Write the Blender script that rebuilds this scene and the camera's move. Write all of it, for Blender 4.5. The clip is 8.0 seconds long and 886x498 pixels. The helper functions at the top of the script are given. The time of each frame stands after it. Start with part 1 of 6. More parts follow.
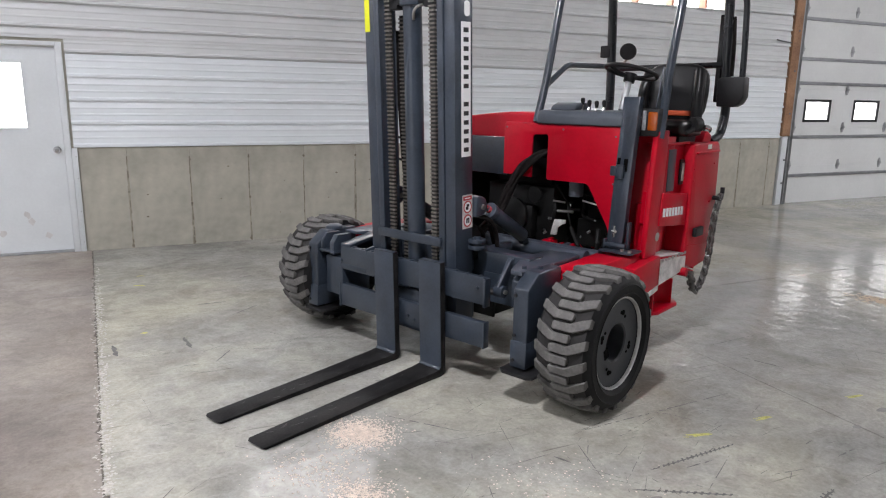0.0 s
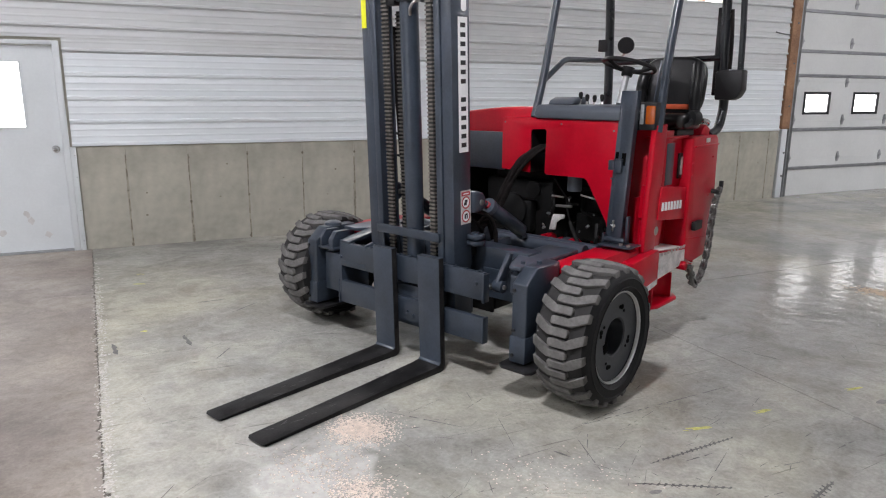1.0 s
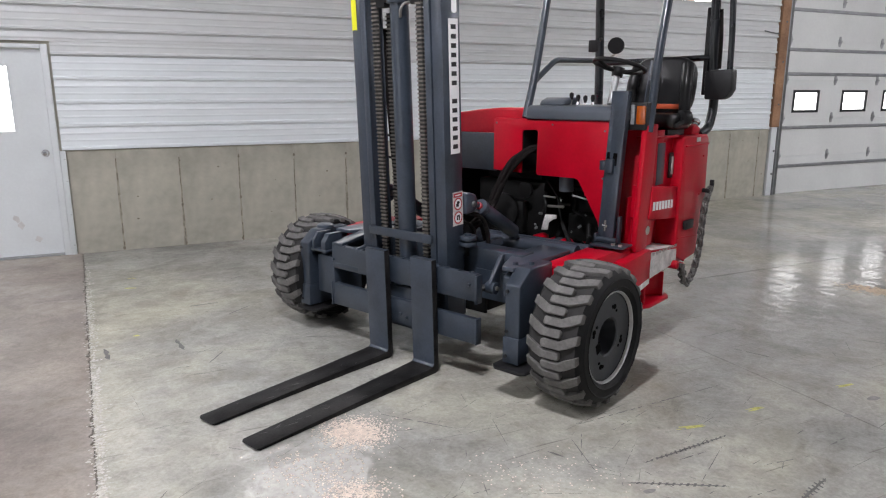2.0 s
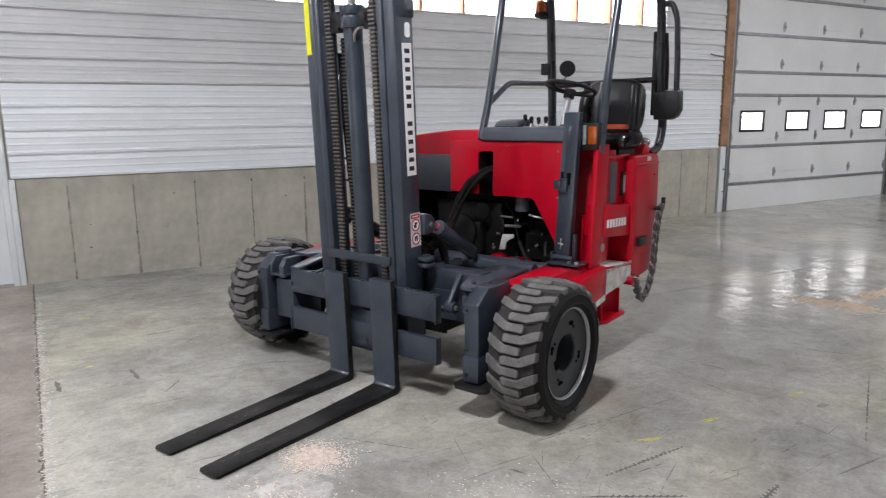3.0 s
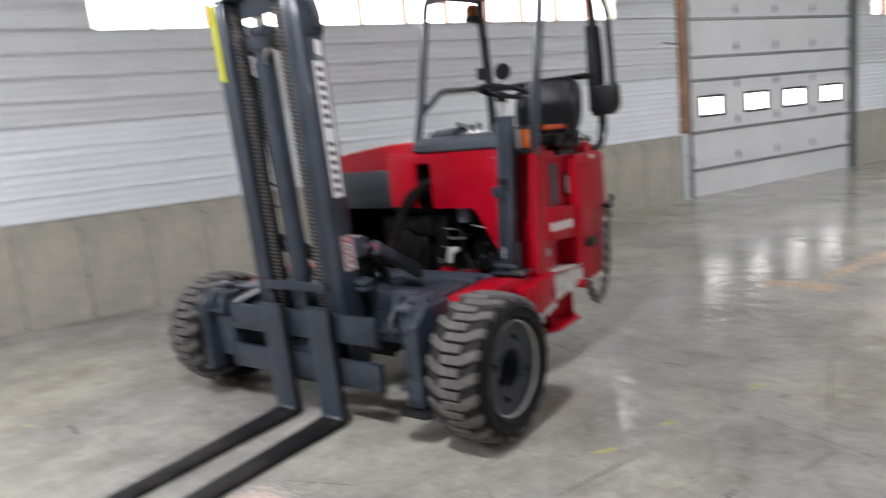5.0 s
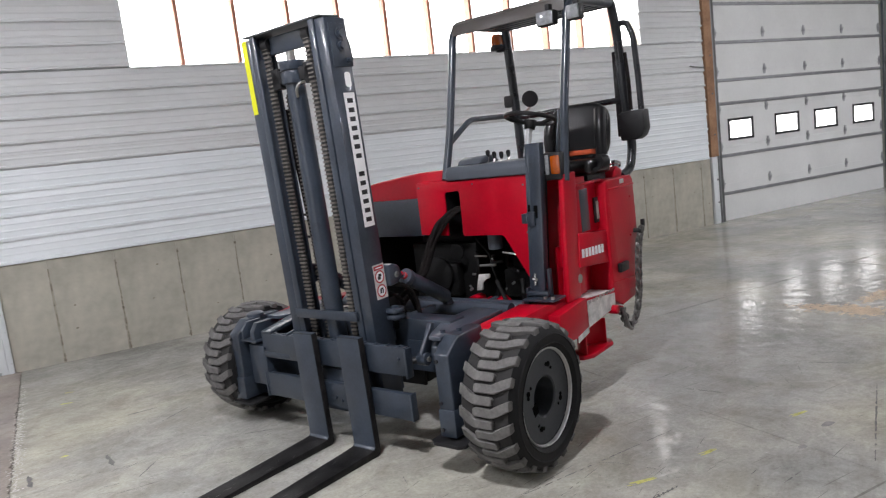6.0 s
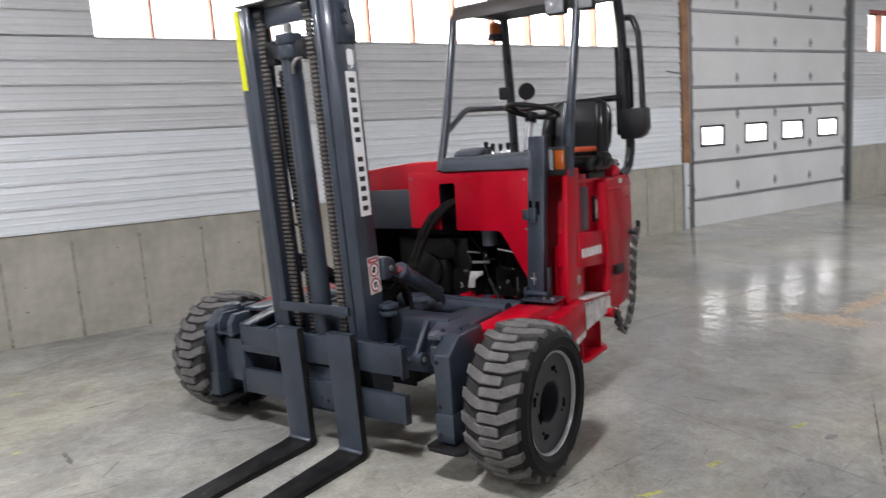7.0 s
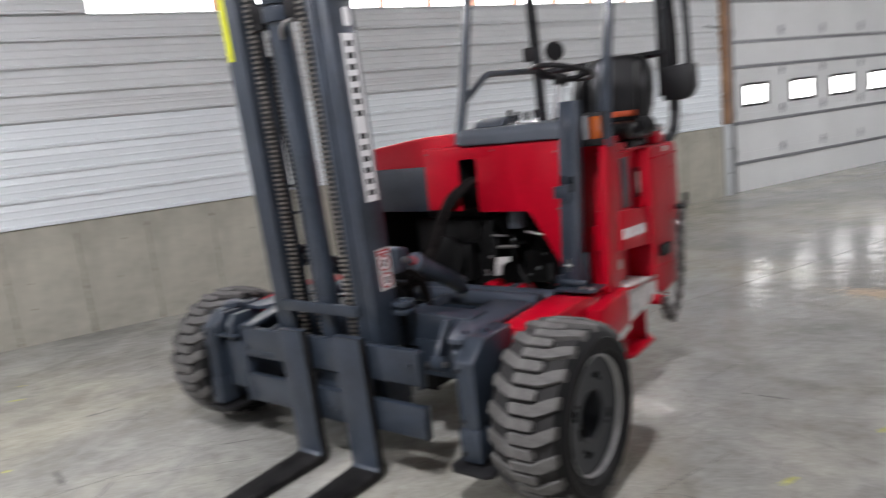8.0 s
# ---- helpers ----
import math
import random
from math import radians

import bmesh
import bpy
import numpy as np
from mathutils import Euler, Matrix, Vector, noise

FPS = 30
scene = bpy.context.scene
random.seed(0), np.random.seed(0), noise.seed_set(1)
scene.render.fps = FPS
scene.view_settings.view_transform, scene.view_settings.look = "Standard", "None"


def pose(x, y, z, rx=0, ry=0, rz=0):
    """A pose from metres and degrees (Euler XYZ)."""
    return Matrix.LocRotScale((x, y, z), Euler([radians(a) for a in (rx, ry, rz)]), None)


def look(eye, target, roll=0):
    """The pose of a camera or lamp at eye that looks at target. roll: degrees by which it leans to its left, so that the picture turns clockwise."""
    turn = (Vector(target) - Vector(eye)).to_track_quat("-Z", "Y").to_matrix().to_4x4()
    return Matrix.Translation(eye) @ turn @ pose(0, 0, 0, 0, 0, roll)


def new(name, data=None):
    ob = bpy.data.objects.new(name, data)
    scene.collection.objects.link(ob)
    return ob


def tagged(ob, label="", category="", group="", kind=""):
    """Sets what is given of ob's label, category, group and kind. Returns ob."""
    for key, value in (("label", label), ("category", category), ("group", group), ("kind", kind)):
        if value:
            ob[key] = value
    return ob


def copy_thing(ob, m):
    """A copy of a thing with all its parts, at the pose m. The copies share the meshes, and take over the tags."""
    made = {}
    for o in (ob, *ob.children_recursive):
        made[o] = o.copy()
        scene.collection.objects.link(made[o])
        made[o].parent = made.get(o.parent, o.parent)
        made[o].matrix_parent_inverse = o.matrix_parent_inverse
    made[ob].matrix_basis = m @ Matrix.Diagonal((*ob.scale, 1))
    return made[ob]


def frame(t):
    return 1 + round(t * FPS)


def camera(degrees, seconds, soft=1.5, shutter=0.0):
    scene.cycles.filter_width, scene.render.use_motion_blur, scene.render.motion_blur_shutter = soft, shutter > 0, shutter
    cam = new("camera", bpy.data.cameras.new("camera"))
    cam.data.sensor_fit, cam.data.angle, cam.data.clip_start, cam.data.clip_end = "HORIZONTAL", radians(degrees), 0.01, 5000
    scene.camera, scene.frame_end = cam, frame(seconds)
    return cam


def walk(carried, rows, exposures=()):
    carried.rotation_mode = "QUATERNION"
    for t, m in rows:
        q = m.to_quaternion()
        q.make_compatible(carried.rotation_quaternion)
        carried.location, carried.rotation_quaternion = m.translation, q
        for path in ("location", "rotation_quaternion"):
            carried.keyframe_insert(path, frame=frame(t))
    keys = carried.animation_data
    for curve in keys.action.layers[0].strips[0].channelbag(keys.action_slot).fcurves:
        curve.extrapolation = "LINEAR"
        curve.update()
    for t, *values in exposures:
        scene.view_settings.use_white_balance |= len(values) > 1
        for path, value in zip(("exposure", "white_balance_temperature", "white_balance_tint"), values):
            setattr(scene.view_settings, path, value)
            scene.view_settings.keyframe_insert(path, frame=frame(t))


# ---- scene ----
cam = camera(65.3, 8.0, soft=1.15, shutter=0.5)
PATH = [
    (0, (0.523, -7.952, 1.632), (1.327, -6.173, 1.201), 0.9),
    (0.5, (0.528, -7.955, 1.632), (1.332, -6.177, 1.193), 0.9),
    (1, (0.535, -7.957, 1.632), (1.336, -6.179, 1.189), 0.4),
    (2.5, (0.536, -7.959, 1.643), (1.385, -6.202, 1.206), -0.4),
    (3, (0.546, -7.994, 1.631), (1.469, -6.261, 1.254), -0.6),
    (3.5, (0.577, -7.983, 1.618), (1.548, -6.28, 1.221), -0.7),
    (4, (0.698, -7.997, 1.624), (1.649, -6.288, 1.202), -3.6),
    (4.2, (0.752, -7.979, 1.631), (1.724, -6.285, 1.199), -4.5),
    (4.5, (0.849, -7.986, 1.61), (1.884, -6.322, 1.21), -3.9),
    (4.7, (0.883, -7.964, 1.6), (1.931, -6.304, 1.205), -3.6),
    (4.9, (0.92, -7.996, 1.639), (1.95, -6.326, 1.251), -4.4),
    (5, (0.892, -7.994, 1.64), (1.847, -6.273, 1.285), -5.7),
    (5.2, (0.886, -8.019, 1.648), (1.729, -6.233, 1.332), -7.4),
    (6.3, (0.86, -7.928, 1.634), (1.809, -6.186, 1.379), -5.4),
    (6.5, (0.825, -7.849, 1.621), (1.776, -6.11, 1.359), -3.2),
    (7, (0.763, -7.674, 1.625), (1.775, -5.974, 1.333), -4.0),
    (7.3, (0.85, -7.574, 1.604), (2.044, -6.0, 1.291), -4.1),
    (7.5, (0.951, -7.526, 1.609), (2.188, -5.986, 1.292), -3.8),
    (7.7, (1.025, -7.408, 1.604), (2.204, -5.827, 1.271), -4.2),
    (8, (1.065, -7.272, 1.621), (1.989, -5.536, 1.257), -6.3),
]
walk(cam, [(t, look(eye, target, roll)) for t, eye, target, roll in PATH])

# ---- world and light ----
world = bpy.data.worlds.new("world")
scene.world = world
world.use_nodes = True
sky = world.node_tree.nodes.new("ShaderNodeTexSky")
sky.sky_type = "NISHITA"
sky.sun_disc = False
sky.sun_elevation, sky.sun_rotation = radians(40), radians(20)
world.node_tree.links.new(sky.outputs[0], world.node_tree.nodes["Background"].inputs[0])
world.node_tree.nodes["Background"].inputs[1].default_value = 0.1
scene.view_settings.exposure = 0.0
WINDOW_GLOW, LAMP_GLOW, WEST_FILL_GLOW = 7.2, 425.0, 1.5


# ---- materials ----
def material(name, base, rough=0.5, metal=0.0, var=0.15, scale=6.0, fine=60.0, bump=0.1, coat=0.0, tint=None, rough_var=0.1, spec=0.5, per_object=0.0):
    """Two scales of noise over a base colour, with bump and uneven gloss."""
    m = bpy.data.materials.new(name)
    m.use_nodes = True
    n, k = m.node_tree.nodes, m.node_tree.links
    b = n["Principled BSDF"]
    tc = n.new("ShaderNodeTexCoord")
    big, small = n.new("ShaderNodeTexNoise"), n.new("ShaderNodeTexNoise")
    big.inputs["Scale"].default_value, small.inputs["Scale"].default_value = scale, fine
    big.inputs["Detail"].default_value, small.inputs["Detail"].default_value = 6, 4
    for t in (big, small):
        k.new(tc.outputs["Object"], t.inputs["Vector"])
    mixf = n.new("ShaderNodeMath")
    mixf.operation = "MULTIPLY_ADD"
    k.new(small.outputs["Fac"], mixf.inputs[0])
    mixf.inputs[1].default_value = 0.4
    k.new(big.outputs["Fac"], mixf.inputs[2])
    ramp = n.new("ShaderNodeValToRGB")
    lo = [max(0.0, c * (1 - var)) for c in base]
    hi = [min(1.0, c * (1 + var)) for c in (tint or base)]
    ramp.color_ramp.elements[0].position, ramp.color_ramp.elements[1].position = 0.45, 0.95
    ramp.color_ramp.elements[0].color, ramp.color_ramp.elements[1].color = (*lo, 1), (*hi, 1)
    k.new(mixf.outputs[0], ramp.inputs[0])
    out = ramp.outputs[0]
    if per_object:
        info, hsv = n.new("ShaderNodeObjectInfo"), n.new("ShaderNodeHueSaturation")
        mp = n.new("ShaderNodeMapRange")
        mp.inputs[3].default_value, mp.inputs[4].default_value = 1 - per_object, 1 + per_object
        k.new(info.outputs["Random"], mp.inputs[0])
        k.new(mp.outputs[0], hsv.inputs["Value"])
        k.new(out, hsv.inputs["Color"])
        out = hsv.outputs[0]
    k.new(out, b.inputs["Base Color"])
    r = n.new("ShaderNodeMapRange")
    r.inputs[3].default_value, r.inputs[4].default_value = max(0.02, rough - rough_var), min(1.0, rough + rough_var)
    k.new(big.outputs["Fac"], r.inputs[0])
    k.new(r.outputs[0], b.inputs["Roughness"])
    b.inputs["Metallic"].default_value = metal
    b.inputs["Specular IOR Level"].default_value = spec
    b.inputs["Coat Weight"].default_value = coat
    b.inputs["Coat Roughness"].default_value = 0.08
    if bump:
        bp = n.new("ShaderNodeBump")
        bp.inputs["Strength"].default_value, bp.inputs["Distance"].default_value = bump, 0.01
        k.new(mixf.outputs[0], bp.inputs["Height"])
        k.new(bp.outputs[0], b.inputs["Normal"])
    return m


def glow(name, colour, strength):
    m = bpy.data.materials.new(name)
    m.use_nodes = True
    b = m.node_tree.nodes["Principled BSDF"]
    b.inputs["Base Color"].default_value = (0.8, 0.8, 0.8, 1)
    b.inputs["Emission Color"].default_value = (*colour, 1)
    b.inputs["Emission Strength"].default_value = strength
    return m


def floor_material(name, base, dark, pale, seed, gloss=(0.055, 0.16)):
    """Worn, sealed concrete: broad mottling, cloudy stains, specks and fine scratches, glossy where it is polished."""
    m = bpy.data.materials.new(name)
    m.use_nodes = True
    n, k = m.node_tree.nodes, m.node_tree.links
    b = n["Principled BSDF"]
    tc, mp = n.new("ShaderNodeTexCoord"), n.new("ShaderNodeMapping")
    mp.inputs["Location"].default_value = (seed, seed * 0.7, 0)
    k.new(tc.outputs["Object"], mp.inputs[0])

    def tex(scale, detail=6, rough=0.6, distort=0.0, vec=None):
        t = n.new("ShaderNodeTexNoise")
        t.inputs["Scale"].default_value, t.inputs["Detail"].default_value = scale, detail
        t.inputs["Roughness"].default_value, t.inputs["Distortion"].default_value = rough, distort
        k.new(vec or mp.outputs[0], t.inputs["Vector"])
        return t.outputs["Fac"]

    def ramp(src, stops):
        r = n.new("ShaderNodeValToRGB")
        for i, (p, c) in enumerate(stops):
            e = r.color_ramp.elements[i] if i < 2 else r.color_ramp.elements.new(p)
            e.position, e.color = p, (*c, 1)
        k.new(src, r.inputs[0])
        return r.outputs[0]

    def mix(kind, fac, a, c):
        x = n.new("ShaderNodeMix")
        x.data_type, x.blend_type = "RGBA", kind
        if isinstance(fac, float):
            x.inputs[0].default_value = fac
        else:
            k.new(fac, x.inputs[0])
        k.new(a, x.inputs[6])
        k.new(c, x.inputs[7])
        return x.outputs[2]

    broad, mid, fine = tex(0.45, 4, 0.55, 0.4), tex(1.7, 7, 0.60, 0.25), tex(55, 5, 0.7)
    blotch = tex(11, 8, 0.78, 0.3)
    col = ramp(broad, [(0.39, dark), (0.61, pale), (0.5, base)])
    col = mix("MULTIPLY", 0.9, col, ramp(mid, [(0.36, (0.80, 0.79, 0.775)), (0.64, (1.14, 1.14, 1.12)), (0.5, (1, 1, 0.99))]))
    col = mix("MULTIPLY", 0.68, col, ramp(blotch, [(0.34, (0.76, 0.745, 0.72)), (0.66, (1.10, 1.10, 1.10)), (0.5, (1, 1, 1))]))
    swirl, stain = tex(2.2, 3, 0.5, 3.0), tex(0.9, 7, 0.66, 1.1)
    col = mix("MULTIPLY", 0.8, col, ramp(swirl, [(0.43, (1, 1, 1)), (0.57, (1, 1, 1)), (0.5, (1.12, 1.12, 1.115))]))
    col = mix("MULTIPLY", 0.8, col, ramp(stain, [(0.53, (1, 1, 1)), (0.66, (0.76, 0.75, 0.725))]))
    col = mix("MULTIPLY", 0.42, col, ramp(fine, [(0.34, (0.70, 0.69, 0.67)), (0.66, (1.18, 1.18, 1.17))]))
    cloud = tex(0.75, 5, 0.6, 0.8)
    col = mix("MULTIPLY", 0.7, col, ramp(cloud, [(0.42, (0.84, 0.845, 0.845)), (0.60, (1.09, 1.085, 1.06)), (0.5, (1, 1, 1))]))
    # sparse fine scratches, broken up by a mask
    for angle, scale, amount in ((14, 26, 0.65), (-67, 34, 0.5), (41, 30, 0.5)):
        mp2 = n.new("ShaderNodeMapping")
        mp2.inputs["Rotation"].default_value = (0, 0, radians(angle))
        mp2.inputs["Scale"].default_value = (1.1, scale, 1)
        k.new(mp.outputs[0], mp2.inputs[0])
        streak = tex(1.3, 2, 0.4, 0.0, mp2.outputs[0])
        col = mix("MULTIPLY", amount, col, ramp(streak, [(0.235, (0.45, 0.44, 0.43)), (0.275, (1, 1, 1))]))
        col = mix("MULTIPLY", amount, col, ramp(streak, [(0.745, (1, 1, 1)), (0.79, (1.22, 1.22, 1.2))]))
    vor = n.new("ShaderNodeTexVoronoi")
    vor.inputs["Scale"].default_value = 4.5
    k.new(mp.outputs[0], vor.inputs["Vector"])
    col = mix("MULTIPLY", 0.6, col, ramp(vor.outputs["Distance"], [(0.018, (0.4, 0.39, 0.38)), (0.045, (1, 1, 1))]))
    pit = n.new("ShaderNodeTexVoronoi")
    pit.inputs["Scale"].default_value = 15.0
    k.new(mp.outputs[0], pit.inputs["Vector"])
    col = mix("MULTIPLY", 0.45, col, ramp(pit.outputs["Distance"], [(0.03, (0.45, 0.44, 0.43)), (0.075, (1, 1, 1))]))
    k.new(col, b.inputs["Base Color"])
    r = n.new("ShaderNodeMapRange")
    r.inputs[1].default_value, r.inputs[2].default_value = 0.3, 0.7
    r.inputs[3].default_value, r.inputs[4].default_value = gloss
    k.new(mid, r.inputs[0])
    k.new(r.outputs[0], b.inputs["Roughness"])
    b.inputs["Specular IOR Level"].default_value = 0.15
    bp = n.new("ShaderNodeBump")
    bp.inputs["Strength"].default_value, bp.inputs["Distance"].default_value = 0.045, 0.01
    k.new(blotch, bp.inputs["Height"])
    ripple = n.new("ShaderNodeBump")
    ripple.inputs["Strength"].default_value, ripple.inputs["Distance"].default_value = 0.65, 0.01
    k.new(tex(6.5, 2, 0.5, 0.4), ripple.inputs["Height"])
    k.new(ripple.outputs[0], bp.inputs["Normal"])
    pits = n.new("ShaderNodeBump")
    pits.inputs["Strength"].default_value, pits.inputs["Distance"].default_value = 0.018, 0.004
    k.new(fine, pits.inputs["Height"])
    k.new(bp.outputs[0], pits.inputs["Normal"])
    k.new(pits.outputs[0], b.inputs["Normal"])
    return m


M_FLOOR = floor_material("sealed_concrete", (0.365, 0.36, 0.336), (0.325, 0.325, 0.312), (0.43, 0.42, 0.365), 3.0)
M_FLOOR_OLD = floor_material("old_concrete", (0.31, 0.28, 0.255), (0.25, 0.22, 0.20), (0.37, 0.34, 0.315), 11.0, (0.42, 0.65))
M_JOINT = material("joint_dirt", (0.15, 0.135, 0.115), 0.95, var=0.4, scale=20)
M_CONCRETE = material("formed_concrete", (0.435, 0.42, 0.352), 0.85, var=0.24, scale=1.6, fine=12, bump=0.07, per_object=0.05)
M_SEAM_PALE = material("pale_seam_stain", (0.345, 0.325, 0.262), 0.9, var=0.25, scale=6)
M_SEAM = material("seam_stain", (0.20, 0.175, 0.135), 0.9, var=0.3, scale=8)
M_SHEET = material("grey_white_sheet_steel", (0.695, 0.715, 0.715), 0.42, var=0.06, scale=1.2, fine=9, bump=0.02)
M_SHEET_NEW = material("bright_white_sheet_steel", (0.835, 0.885, 0.905), 0.34, var=0.04, scale=1.2, fine=9, bump=0.02)
# greyer than the seen sheets, so unseen walls bounce less light
M_SHEET_END = material("greyed_white_sheet_steel", (0.45, 0.45, 0.45), 0.5, var=0.08, scale=1.0, fine=8, bump=0.02)
M_DOOR = material("white_door_paint", (0.71, 0.745, 0.755), 0.4, var=0.05, scale=2.5, fine=40, bump=0.03)
M_SCUFF = material("grey_door_scuff", (0.60, 0.595, 0.585), 0.6, var=0.12, scale=14, fine=60)
M_SECTION = material("overhead_door_paint", (0.74, 0.755, 0.74), 0.45, var=0.06, scale=1.5, fine=30, bump=0.06)
M_STRUT = material("galvanised_strut", (0.34, 0.35, 0.36), 0.45, 0.6, var=0.2, scale=8)
M_GALV = material("galvanised_hardware", (0.42, 0.43, 0.44), 0.4, 0.7, var=0.2, scale=10)
M_TRACK = material("dark_track_steel", (0.16, 0.17, 0.17), 0.5, 0.5, var=0.25, scale=8)
M_WOOD = material("pine_post", (0.28, 0.135, 0.07), 0.7, var=0.35, scale=3, fine=40, bump=0.15, tint=(0.36, 0.21, 0.12))
# reddish colour takes in the backlight that bleeds over the wood
M_STUD = material("backlit_stud", (0.50, 0.24, 0.16), 0.7, var=0.2, scale=4, fine=40, bump=0.1)
M_HEADER = material("red_header_board", (0.33, 0.07, 0.06), 0.6, var=0.2, scale=4)
M_CEILING = material("grey_ceiling_liner", (0.42, 0.42, 0.43), 0.6, var=0.05, scale=1)
M_DAY = glow("translucent_daylight_sheet", (0.98, 0.96, 0.98), WINDOW_GLOW)
# far window glows less, which weakens its reflection on the floor
M_DAY_DIM = glow("dimmer_translucent_sheet", (1.0, 0.93, 0.92), 1.9)
M_PANE = glow("daylit_pane", (1.0, 0.98, 0.98), 5.2)
M_TUBE = glow("lamp_disc", (0.985, 0.97, 1.04), LAMP_GLOW)
# glow of the added west panel, a fill light with no known source
M_WEST_FILL = glow("west_fill_emission", (0.96, 0.97, 1.0), WEST_FILL_GLOW)
M_RUBBER_SEAL = material("black_gasket", (0.02, 0.02, 0.022), 0.6)

M_GREY = material("charcoal_machine_paint", (0.025, 0.034, 0.048), 0.36, rough_var=0.08, var=0.22, scale=5, fine=70, bump=0.06, coat=0.3, tint=(0.034, 0.045, 0.063), spec=0.45)
M_GREY_LIGHT = material("slate_machine_paint", (0.050, 0.062, 0.084), 0.37, rough_var=0.05, var=0.12, scale=5, fine=60, bump=0.05, coat=0.2)
M_TUBE_DARK = material("gloss_black_tube_paint", (0.012, 0.014, 0.018), 0.28, rough_var=0.05, var=0.2, scale=6, bump=0.03, coat=0.3)
M_FORK = material("worn_black_fork_steel", (0.004, 0.004, 0.0045), 0.45, 0.0, var=0.6, scale=9, fine=90, bump=0.15, tint=(0.018, 0.0175, 0.0175), spec=0.2)
M_SCRAPE = material("scraped_grey_steel", (0.06, 0.058, 0.057), 0.5, var=0.3, scale=30)
M_RED = material("gloss_red_paint", (0.47, 0.002, 0.016), 0.33, rough_var=0.04, var=0.10, scale=3, fine=50, bump=0.03, coat=0.22, spec=0.18, tint=(0.52, 0.003, 0.020))
M_TREAD = material("dusty_tyre_rubber", (0.078, 0.075, 0.072), 0.85, var=0.35, scale=9, fine=60, bump=0.3, tint=(0.125, 0.121, 0.116))
M_GROOVE = material("tread_groove_rubber", (0.024, 0.023, 0.0225), 0.9, var=0.3, scale=9, fine=50, bump=0.2)
M_RUBBER = material("black_tyre_rubber", (0.0085, 0.0085, 0.009), 0.6, spec=0.22, var=0.3, scale=7, fine=50, bump=0.15)
M_DISC = material("dark_wheel_disc", (0.042, 0.046, 0.052), 0.45, spec=0.35, var=0.25, scale=8, bump=0.08)
M_RIM = material("bare_rim_edge", (0.55, 0.55, 0.55), 0.4, 0.4, var=0.15, scale=12)
M_BLACK = material("black_plastic", (0.011, 0.011, 0.012), 0.5, spec=0.35, var=0.2, scale=10, bump=0.08)
M_VINYL = material("black_seat_vinyl", (0.008, 0.008, 0.009), 0.30, rough_var=0.06, spec=0.45, var=0.2, scale=8, fine=120, bump=0.1, coat=0.0)
M_ENGINE = material("oily_black_metal", (0.006, 0.006, 0.006), 0.6, 0.0, spec=0.25, var=0.5, scale=12, bump=0.2)
M_HOSE = material("hydraulic_hose_rubber", (0.014, 0.0115, 0.011), 0.8, spec=0.15, var=0.5, scale=30, bump=0.2)
M_STEEL = material("worn_steel", (0.45, 0.44, 0.42), 0.35, 0.9, var=0.25, scale=20)
M_CHAIN = material("greased_leaf_chain", (0.20, 0.185, 0.165), 0.5, 0.5, var=0.5, scale=40, fine=120, bump=0.2)
# dark colour paints the shade in the gaps of the lift chains
M_CHAIN_GAP = material("chain_gap_shade", (0.035, 0.033, 0.031), 0.5, 0.3, var=0.4, scale=30, bump=0.2)
# near-black colour stands for the shade inside holes and slots
M_HOLE = material("hole_shade_black", (0.003, 0.003, 0.003), 0.95, spec=0.05, bump=0)
M_CHAIN_DARK = material("dark_chain_steel", (0.20, 0.195, 0.19), 0.4, 0.8, var=0.4, scale=40)
M_CHROME = material("chrome", (0.75, 0.75, 0.76), 0.12, 1.0, var=0.05)
M_LABEL = material("white_decal", (0.90, 0.90, 0.90), 0.4, var=0.04, scale=20, bump=0)
M_LABEL_WORN = material("scuffed_white_decal", (0.62, 0.60, 0.58), 0.6, var=0.35, scale=16, fine=60, bump=0.1)
M_INK = material("black_ink", (0.012, 0.012, 0.014), 0.5, bump=0)
M_YELLOW = material("yellow_reflective_strip", (0.78, 0.80, 0.02), 0.35, var=0.05, bump=0)
M_STICKER = material("red_sticker_ink", (0.45, 0.04, 0.05), 0.5, bump=0)
M_ORANGE = material("orange_seat_edge", (0.62, 0.10, 0.03), 0.6, var=0.1)
M_AMBER = material("amber_lens", (0.38, 0.075, 0.004), 0.15, var=0.15, scale=40, coat=0.6)
M_CLEAR = material("ribbed_clear_lens", (0.24, 0.25, 0.26), 0.15, var=0.25, scale=30, coat=0.5)
M_VISOR = material("smoked_brown_visor", (0.075, 0.066, 0.060), 0.35, rough_var=0.04, var=0.15, scale=5)
M_GREYPLASTIC = material("grey_moulded_plastic", (0.085, 0.098, 0.118), 0.5, var=0.1, scale=8)
M_DUST = material("pale_oil_dry_granules", (0.68, 0.58, 0.50), 0.95, var=0.2, scale=30)
M_CRUMB = material("pale_concrete_crumb", (0.50, 0.48, 0.44), 0.95, var=0.3, scale=40)
M_CHALK = material("yellow_marking_crayon", (0.50, 0.48, 0.15), 0.9, var=0.4, scale=25, fine=140)
M_TAN = material("tan_dust_smear", (0.50, 0.40, 0.29), 0.9, var=0.25, scale=8)
M_SPOT = material("grey_oil_spot", (0.20, 0.195, 0.185), 0.6, var=0.3, scale=20)
M_MARK = material("dark_tyre_scuff", (0.115, 0.11, 0.105), 0.7, var=0.4, scale=20)
M_BOARD = material("clear_acrylic_backboard", (0.55, 0.55, 0.56), 0.2, rough_var=0.03, var=0.03)
M_BOARD.node_tree.nodes["Principled BSDF"].inputs["Alpha"].default_value = 0.35


